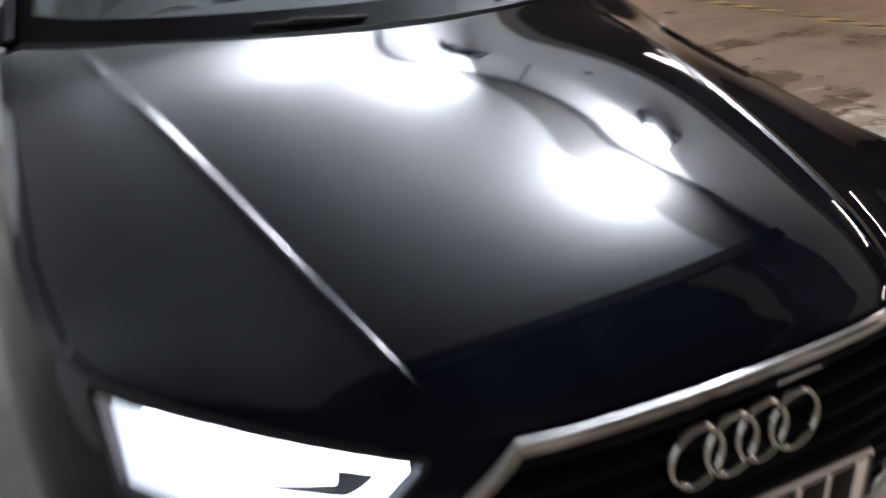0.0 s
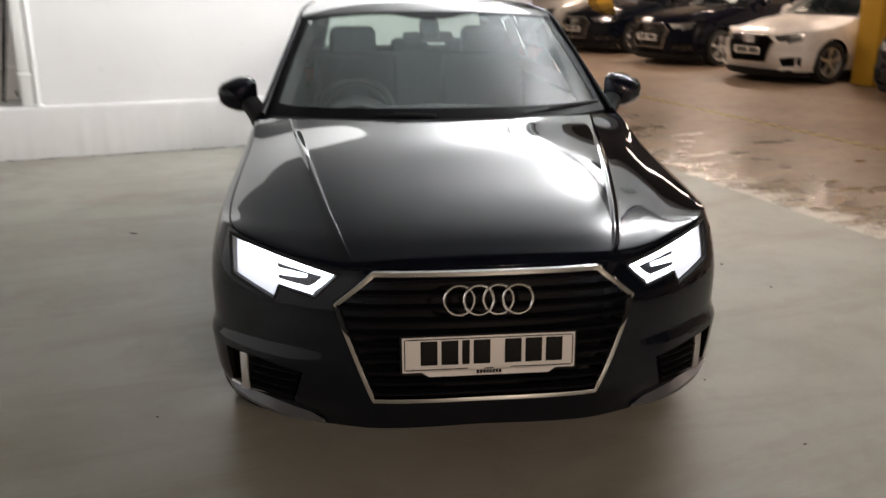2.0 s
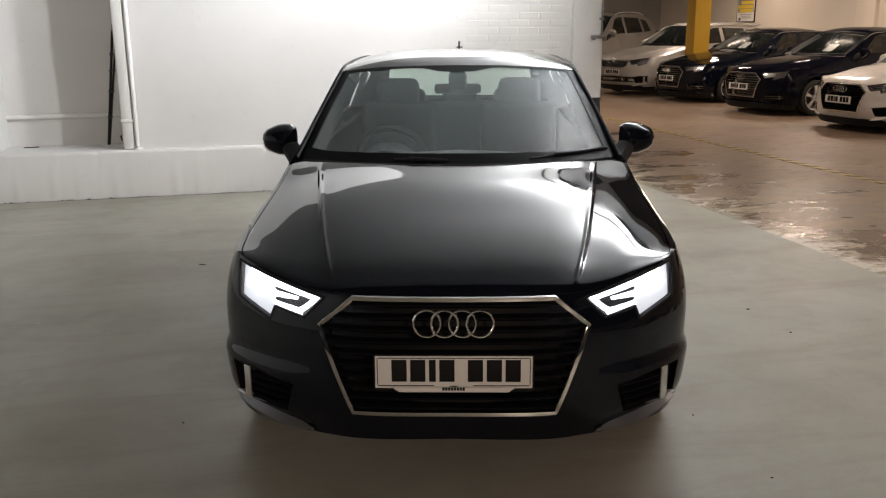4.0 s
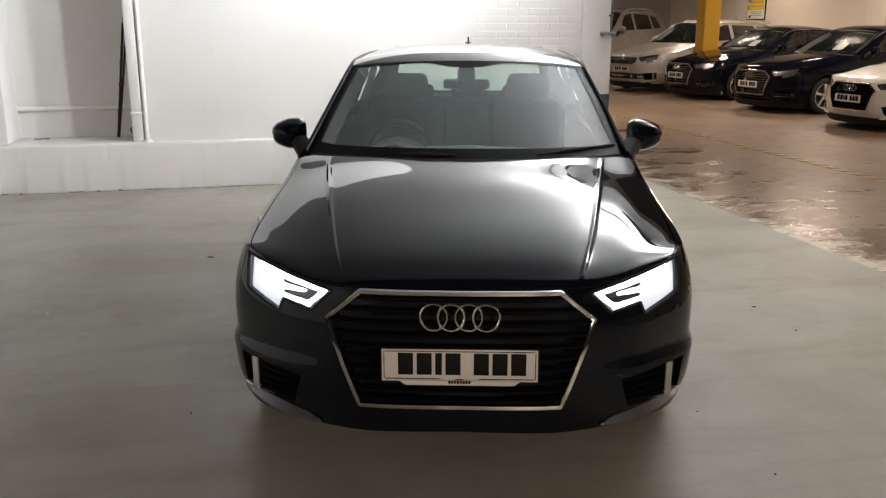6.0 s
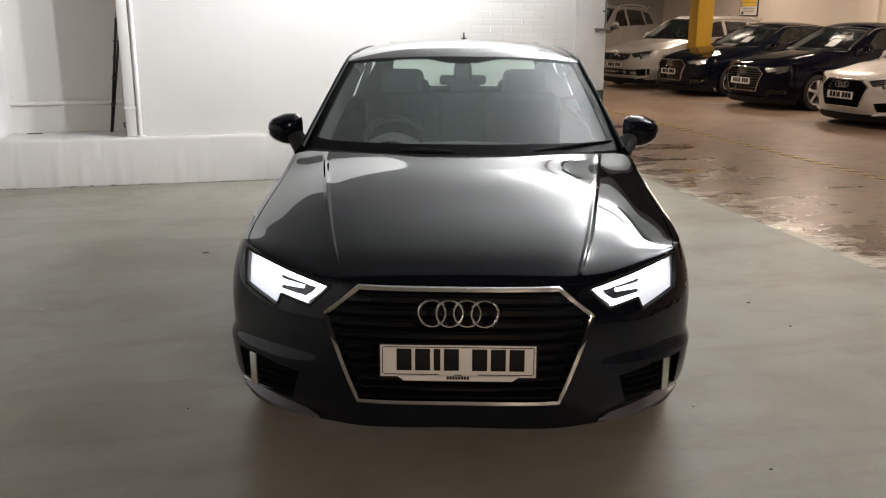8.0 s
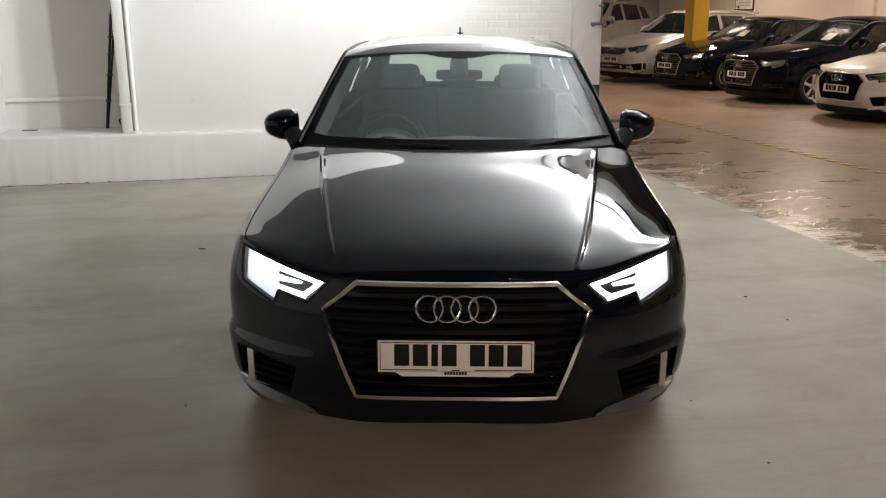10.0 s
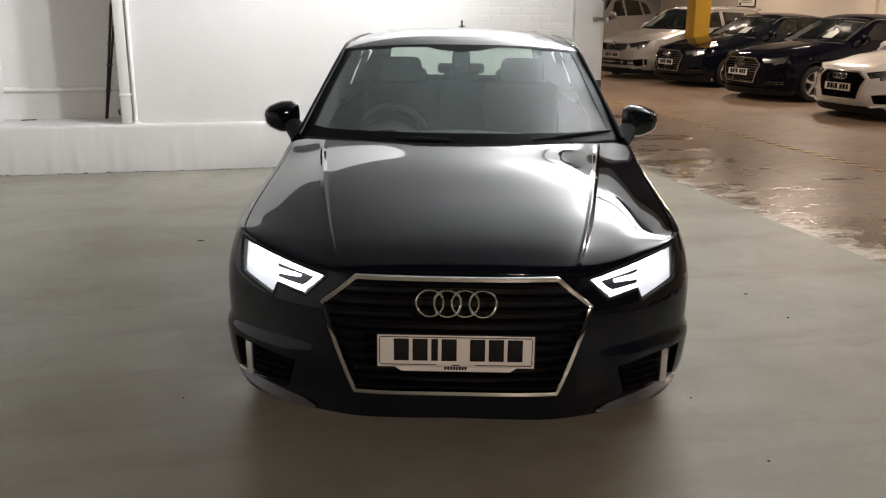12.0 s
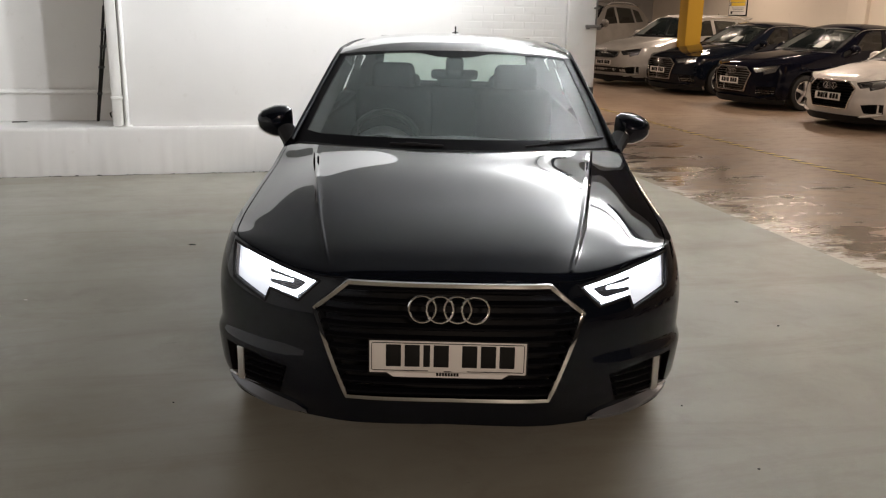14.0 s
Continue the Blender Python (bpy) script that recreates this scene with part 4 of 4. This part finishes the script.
GREY_FLOOR, BROWN_FLOOR, TAPE = grey_floor(), brown_floor(), tape_material()
# near-black colour stands in for the unlit space that the bonnet reflects
UNLIT_BLACK = plaster("unlit_black", (0.03, 0.03, 0.03), 30, 0.1)
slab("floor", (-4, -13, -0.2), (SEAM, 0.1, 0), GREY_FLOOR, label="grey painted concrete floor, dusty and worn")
slab("floor_bare", (SEAM, -13, -0.2), (17, 18.2, -0.006), BROWN_FLOOR, label="bare brown concrete floor with stains")
slab("floor_tape", (8.50, -9, -0.006), (8.60, 9, -0.003), TAPE, label="worn yellow and black hazard tape on the floor")


def plinth_point(i, j):
    """The plinth's face and top: a lumpy hand-plastered edge, i along the wall, j from the floor over the edge to the back."""
    u = -4 + 9.62 * i / 480
    v, z = ((0.0, 0.0), (0.0, 0.03), (0.0, 0.22), (0.0, 0.425), (0.003, 0.444), (0.010, 0.455), (0.024, 0.460), (0.06, 0.460), (0.62, 0.460))[j]
    chip = noise.noise(Vector((u * 7, 0, 3))) + 0.7 * noise.noise(Vector((u * 21, 5, 0)))
    wave = noise.noise(Vector((u * 1.7, z * 3, 9)))
    edge = max(0.0, chip - 0.25) if j in (4, 5, 6) else 0.0
    v += 0.005 * wave + 0.020 * edge
    z -= 0.015 * edge + (0.005 * chip if j in (5, 6) else 0.0)
    if j == 1:
        v -= 0.004 + 0.020 * max(0.0, noise.noise(Vector((u * 9, 7, 1))) + 0.3 * noise.noise(Vector((u * 31, 2, 4))))
    return Vector((u, v, max(0.0, z) if j else -0.01))


plinth = tagged(part("plinth", grid(plinth_point, 480, 8), WALL_WHITE, None, "", 60), "white painted plinth along the wall", "plinth", kind="structure")
plinth.matrix_basis = B
slab("buttress", (-0.9, -0.12, 0), (-0.19, 0.0, 0.47), WALL_WHITE, 0.01, "white painted block before the plinth")
slab("wall_white", (1.19, 0.07, 0.46), (4.36, 0.6, CEIL), WALL_WHITE, 0, "white plastered wall above the plinth")
brick_wall = slab("wall_brick", (4.36, 0.085, 0.46), (5.62, 0.6, CEIL), WALL_WHITE, 0, "white painted brick wall")
slab("pier", (5.62, 0.03, 0.84), (5.95, 0.6, CEIL), WALL_WHITE, 0.008, "white painted pier at the opening")
slab("pier_foot", (5.62, 0.028, 0.0), (5.952, 0.6, 0.84), DARK_PAINT, 0.004, "black painted foot of the pier")
slab("wall_alcove", (-0.1, 0.6, 0.46), (1.3, 0.8, CEIL), WALL_WHITE, 0, "white back wall of the alcove")
slab("pier_alcove", (-4, 0.1, 0.46), (-0.1, 0.8, CEIL), WALL_WHITE, 0.01, "white pier beside the alcove")
slab("wall_side", (5.62, 0.6, 0), (5.95, 18.2, CEIL), WALL_GREY, 0, "grey wall of the back bay")
slab("wall_back", (15.7, -13, 0), (16.9, 18.2, CEIL), WALL_BEIGE, 0, "cream wall behind the parked cars")
slab("wall_end", (5.62, 18.0, 0), (16.9, 18.3, CEIL), WALL_GREY, 0, "grey end wall")
slab("wall_left", (-4.2, -13, 0), (-4, 1.1, VOID), WALL_WHITE, 0, "white side wall")
slab("wall_behind", (-4.2, -13.2, 0), (16.9, -13, VOID), UNLIT_BLACK, 0, "blackened wall behind, its shade in the colour")
slab("ceiling", (-4.2, EDGE, CEIL), (5.97, 1.1, CEIL + 0.2), CEIL_MAT, 0, "grey concrete ceiling")
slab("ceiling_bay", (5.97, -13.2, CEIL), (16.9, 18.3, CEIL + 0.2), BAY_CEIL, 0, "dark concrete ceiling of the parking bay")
slab("ceiling_void", (-4.2, -13.2, VOID), (8.5, EDGE, VOID + 0.2), UNLIT_BLACK, 0, "ceiling past the edge, its shade in the colour")
slab("fascia", (-4.2, EDGE - 0.2, CEIL - 0.08), (beam_u(EDGE), EDGE, VOID), UNLIT_BLACK, 0, "fascia past the edge, its shade in the colour")
slab("beam", (5.62, -13.2, 2.64), (5.97, 0.0, VOID), WALL_WHITE, 0.012, "white painted beam above the floor edge", B @ Matrix.Translation((BEAM_U, 0, 0)) @ Matrix.Rotation(radians(BEAM_TURN), 4, "Z") @ Matrix.Translation((-5.62, 0, 0)))


FLOOD_BODY = material("lamp_casing", (0.05, 0.05, 0.055), 0.5)
for v in FLOODS:
    lamp = tagged(new("floodlight"), "dark floodlight on a bracket under the ceiling", "floodlight", "floodlights on the beam")
    lamp.matrix_basis = B @ Matrix.Translation((beam_u(v) - 0.09, v, 3.17)) @ Matrix.Rotation(radians(BEAM_TURN), 4, "Z")
    part("casing", boxed((-0.045, 0, -0.055), (0.24, 0.30, 0.06), 0.012, Matrix.Rotation(radians(-45), 4, "Y")), FLOOD_BODY, lamp)
    part("bracket", sweep([(-0.05, -0.165, -0.03), (0.03, -0.165, -0.05), (0.08, -0.165, -0.06), (0.08, 0.165, -0.06), (0.03, 0.165, -0.05), (-0.05, 0.165, -0.03)], 0.008, 0.014, False, 6), FLOOD_BODY, lamp)
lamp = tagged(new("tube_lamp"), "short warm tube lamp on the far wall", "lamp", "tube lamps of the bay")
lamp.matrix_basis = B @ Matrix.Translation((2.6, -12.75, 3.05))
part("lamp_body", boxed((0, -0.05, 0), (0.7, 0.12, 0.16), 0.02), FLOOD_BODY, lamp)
conduit = tagged(part("conduit", sweep([bp(beam_u(-5.5) - 0.013, -5.5, CEIL - 0.04), bp(beam_u(0) - 0.013, 0.0, CEIL - 0.04)], 0.011, 0.011, False, 8), FLOOD_BODY), "dark electrical conduit along the beam", "conduit")
part("conduit_drop", sweep([bp(beam_u(-3.15) - 0.013, -3.15, CEIL - 0.05), bp(beam_u(-3.15) - 0.013, -3.15, 3.12)], 0.009, 0.009, False, 8), FLOOD_BODY, conduit)
junction = tagged(part("junction_box", boxed((0, 0, 0), (0.03, 0.06, 0.045), 0.006), FLOOD_BODY), "small dark junction box on the beam", "junction box")
junction.matrix_basis = B @ Matrix.Translation((beam_u(-3.62) - 0.012, -3.62, 2.98)) @ Matrix.Rotation(radians(BEAM_TURN), 4, "Z")
for u, v in ((12.5, 1.75), (12.72, 10.2)):
    slab("column", (u - 0.2, v - 0.2, 0), (u + 0.2, v + 0.2, CEIL), YELLOW, 0.015, "yellow painted square column")


def car_place(u, v, az):
    """A car with its nose at (u, v) of the building, its length along the azimuth az from the world's y."""
    return Matrix.Translation(bp(u, v)) @ Matrix.Rotation(radians(-az), 4, "Z")


make_car("parked_hatchback", "white hatchback car parked in the row", car_place(11.05, 2.85, 70), WHITE_PAINT, rim_mat=SATIN)
make_car("parked_saloon", "navy blue saloon car with a white card in its windscreen", car_place(11.13, 5.75, 69), BLUE_PAINT, (1.06, 1.13, 1.05), style="bars", screen_card=True)
make_car("parked_saloon", "black saloon car with a white card in its windscreen", car_place(11.17, 8.65, 69), BLACK_PAINT, (1.06, 1.13, 1.05), style="bars", screen_card=True)
make_car("parked_hatchback", "black hatchback car parked beside a yellow column", car_place(11.1, -0.22, 70), BLACK_PAINT)
make_car("parked_estate", "silver estate car with pale roof rails", car_place(10.83, 10.75, 57), SILVER_PAINT, (1.05, 1.15, 1.14), style="wide")
make_car("parked_pickup", "grey tall car with roof rails beside the estate", car_place(9.9, 13.2, 42), GREY_PAINT, (1.06, 1.12, 1.36), style="wide")

# tube lamps of the parking bay
TUBE_GLOW = material("tube_glow", (0.9, 0.9, 0.9), 0.4, emit=WARM, strength=9)
for u, v in TUBES:
    lamp = tagged(new("tube_lamp"), "white fluorescent tube lamp under the ceiling", "lamp", "tube lamps of the bay")
    lamp.matrix_basis = B @ Matrix.Translation((u, v, CEIL))
    part("lamp_body", boxed((0, 0, -0.04), (0.12, 1.55, 0.07), 0.01), WHITE_PAINT, lamp)
    part("tube", sweep([(0, -0.74, -0.10), (0, 0.74, -0.10)], 0.018, 0.018, False, 10), TUBE_GLOW, lamp)


# ---------------------------------------------------------------- things by the wall
WHITE_GLOSS = plaster("white_gloss_paint", (0.78, 0.78, 0.76), 80, 0.05, rough=0.4)
trunk = tagged(new("downpipe"), "white painted downpipe trunking standing on the plinth", "pipe")
trunk.matrix_basis = B
part("trunking", boxed((1.085, 0.10, (0.46 + CEIL) / 2), (0.10, 0.10, CEIL - 0.46), 0.012), WHITE_GLOSS, trunk)
part("collar", boxed((1.085, 0.10, 0.735), (0.116, 0.116, 0.03), 0.006), WHITE_GLOSS, trunk)
part("pipe", sweep([(1.165, 0.06, 0.46), (1.165, 0.06, CEIL)], 0.022, 0.022, False, 14), WHITE_GLOSS, trunk)
part("pipe_foot", lathe([(0.46, 0.05), (0.475, 0.045), (0.48, 0.022)], 18, "Z"), WHITE_GLOSS, trunk).matrix_basis = Matrix.Translation((1.165, 0.06, 0))
pipe2 = tagged(part("wall_conduit", sweep([(-0.10, 0.575, 0.752), (1.2, 0.575, 0.752)], 0.024, 0.024, False, 12), WHITE_GLOSS), "white painted conduit across the alcove wall", "conduit")
pipe2.matrix_basis = B

# folded tripod that leans against the trunking
tripod = tagged(new("tripod"), "black folded camera tripod leaning in the alcove", "tripod")
tripod.matrix_basis = B
foot, head = Vector((0.84, 0.50, 0.462)), Vector((1.015, 0.30, 1.58))
for k in range(3):
    off = Vector((0.018 * math.cos(k * 2.09), 0.018 * math.sin(k * 2.09), 0))
    a, e = foot + off * 0.35, head + off * 1.3
    if k == 1:
        a = a.lerp(e, 0.28)
    leg = part("leg", sweep([a, a.lerp(e, 0.34), a.lerp(e, 0.345), a.lerp(e, 0.66), a.lerp(e, 0.665), e], 0.0105, 0.0105, False, 8), RUBBER, tripod)
    for f in (0.25, 0.48, 0.66, 0.80):
        q = foot.lerp(head, f) + off * lerp(0.35, 1.3, f)
        part("clamp", boxed(q, (0.034, 0.034, 0.022), 0.004), FLOOD_BODY, leg)
part("head", boxed(head + Vector((0.012, -0.01, 0.03)), (0.05, 0.05, 0.07), 0.012), FLOOD_BODY, tripod)
part("pan_handle", sweep([head + Vector((0.01, 0, 0.05)), head + Vector((0.045, -0.02, 0.20)), head + Vector((0.045, -0.02, 0.24))], 0.010, 0.010, False, 8), RUBBER, tripod)
offcut = tagged(part("dark_strip", boxed((0.12, 0.48, 0.464), (0.14, 0.02, 0.008), 0.002, Matrix.Rotation(radians(6), 4, "Z")), RUBBER), "small dark strip lying on the ledge", "strip")
offcut.matrix_basis = B

tap = tagged(new("drain_tap"), "small dark bent tap low on the alcove wall", "tap")
tap.matrix_basis = B
part("spout", sweep([(0.955, 0.60, 0.53), (0.955, 0.55, 0.532), (0.962, 0.53, 0.515), (0.968, 0.528, 0.492)], 0.007, 0.007, False, 8), RUBBER, tap)
part("lever", sweep([(0.955, 0.553, 0.538), (0.978, 0.548, 0.552)], 0.005, 0.004, False, 6), FLOOD_BODY, tap)
slab("plaster_seam", (1.775, 0.0686, 1.52), (1.781, 0.07, CEIL), WALL_WHITE, 0.001, "thin plaster seam up the white wall")

# bolt and bracket on the pier's edge
bolt = tagged(new("wall_bracket"), "grey steel rod and bracket on the pier", "bracket")
bolt.matrix_basis = B
STEEL = material("dull_steel", (0.25, 0.25, 0.25), 0.45, 0.9)
part("rod", sweep([(5.925, 0.0, 1.46), (5.925, 0.0, 2.25)], 0.011, 0.011, False, 8), STEEL, bolt)
part("plate", boxed((5.88, 0.005, 1.475), (0.13, 0.05, 0.03), 0.006), STEEL, bolt)
part("knob", boxed((5.825, -0.02, 1.465), (0.03, 0.05, 0.04), 0.008), STEEL, bolt)
part("clip", boxed((5.925, 0.005, 1.66), (0.05, 0.04, 0.02), 0.004), STEEL, bolt)
part("latch", boxed((5.955, -0.01, 1.46), (0.05, 0.03, 0.05), 0.01), STEEL, bolt)

# notice on the cream wall
poster = tagged(new("wall_poster"), "framed notice with a yellow and grey picture on the wall", "poster")
poster.matrix_basis = B @ Matrix.Translation((15.69, 13.02, 2.27))
YELLOW_INK, GREY_INK, PAPER = material("yellow_print", (0.75, 0.52, 0.05), 0.5), material("grey_print", (0.25, 0.24, 0.23), 0.5), material("paper", (0.75, 0.72, 0.68), 0.6)
part("frame", boxed((0, 0, 0), (0.03, 0.88, 1.22), 0.006), INK, poster)
part("sheet", boxed((-0.0165, 0, 0), (0.004, 0.82, 1.16)), PAPER, poster)
part("picture", boxed((-0.0195, 0, 0.10), (0.003, 0.76, 0.90)), GREY_INK, poster)
for z, w, o in ((-0.30, 0.66, -0.03), (-0.20, 0.74, 0.0), (-0.09, 0.60, -0.08), (0.10, 0.5, 0.1)):
    part("yellow_band", boxed((-0.022, o, z), (0.003, w, 0.085)), YELLOW_INK, poster)
for z, w in ((-0.40, 0.6), (-0.445, 0.5), (-0.49, 0.55)):
    part("text_bar", boxed((-0.0195, -0.03, z), (0.003, w, 0.018)), GREY_INK, poster)
part("seal", boxed((-0.0195, 0.27, -0.525), (0.003, 0.09, 0.07)), INK, poster)
slab("pilaster", (15.6, 7.9, 0), (15.7, 8.5, CEIL), WALL_BEIGE, 0.005, "cream pilaster on the wall")

# crumbs and marks on the floor
for x, y, s, dark in ((-1.78, 3.08, 0.030, 1), (-2.34, 1.84, 0.012, 0), (1.66, 2.10, 0.015, 1), (1.76, 1.71, 0.009, 1), (-1.13, 0.60, 0.005, 1), (0.99, 0.69, 0.005, 1), (1.14, 0.17, 0.007, 1)):
    bm = bmesh.new()
    bmesh.ops.create_icosphere(bm, subdivisions=2, radius=1)
    for v in bm.verts:
        v.co *= 0.8 + 0.4 * noise.noise(v.co * 2 + Vector((x, y, 0)))
        v.co = Vector((x + v.co.x * s, y + v.co.y * s * 0.35, max(0.0, 0.003 + v.co.z * 0.004)))
    tagged(part("floor_crumb", bm, RUBBER if dark else PAPER), "small dark crumb on the floor" if dark else "small white crumb on the floor", "debris", "crumbs on the floor")

# dirt swept against the foot of the plinth
dirt = bmesh.new()
for k in range(420):
    u, r = random.uniform(-4, 5.5), random.uniform(0.002, 0.009) * random.uniform(0.5, 1.2)
    out = bmesh.ops.create_icosphere(dirt, subdivisions=1, radius=1)
    for v in out["verts"]:
        v.co = Vector((u + v.co.x * r * 1.5, -0.006 - abs(random.gauss(0, 0.5)) * 0.012 + v.co.y * r, max(0.0, r * 0.5 + v.co.z * r * 0.7)))
grit = tagged(part("floor_dirt", dirt, RUBBER), "dark crumbly dirt along the plinth's foot", "dirt", kind="stuff")
grit.matrix_basis = B

# bricks under the paint
bm = boxed((0, 0, 0), (0.217, 0.02, 0.067), 0.006, None, 1)
brick_mesh = part("brick", bm, WALL_WHITE, brick_wall)
brick_mesh.location = (4.36 + 0.1125, 0.0934, 0.46 + 0.0375)
rows, cols = int((CEIL - 0.46) / 0.075), 6
for r in range(rows):
    for k in range(cols):
        if r == 0 and k == 0:
            continue
        u = 4.36 + 0.1125 + k * 0.225 + (0.1125 if r % 2 else 0)
        if u > 5.55:
            continue
        o = new("brick", brick_mesh.data)
        o.parent = brick_wall
        o.location = (u, 0.0934 + random.uniform(-0.0008, 0.0008), 0.46 + 0.0375 + r * 0.075)
        o.rotation_euler = (random.uniform(-0.008, 0.008), 0, random.uniform(-0.005, 0.005))
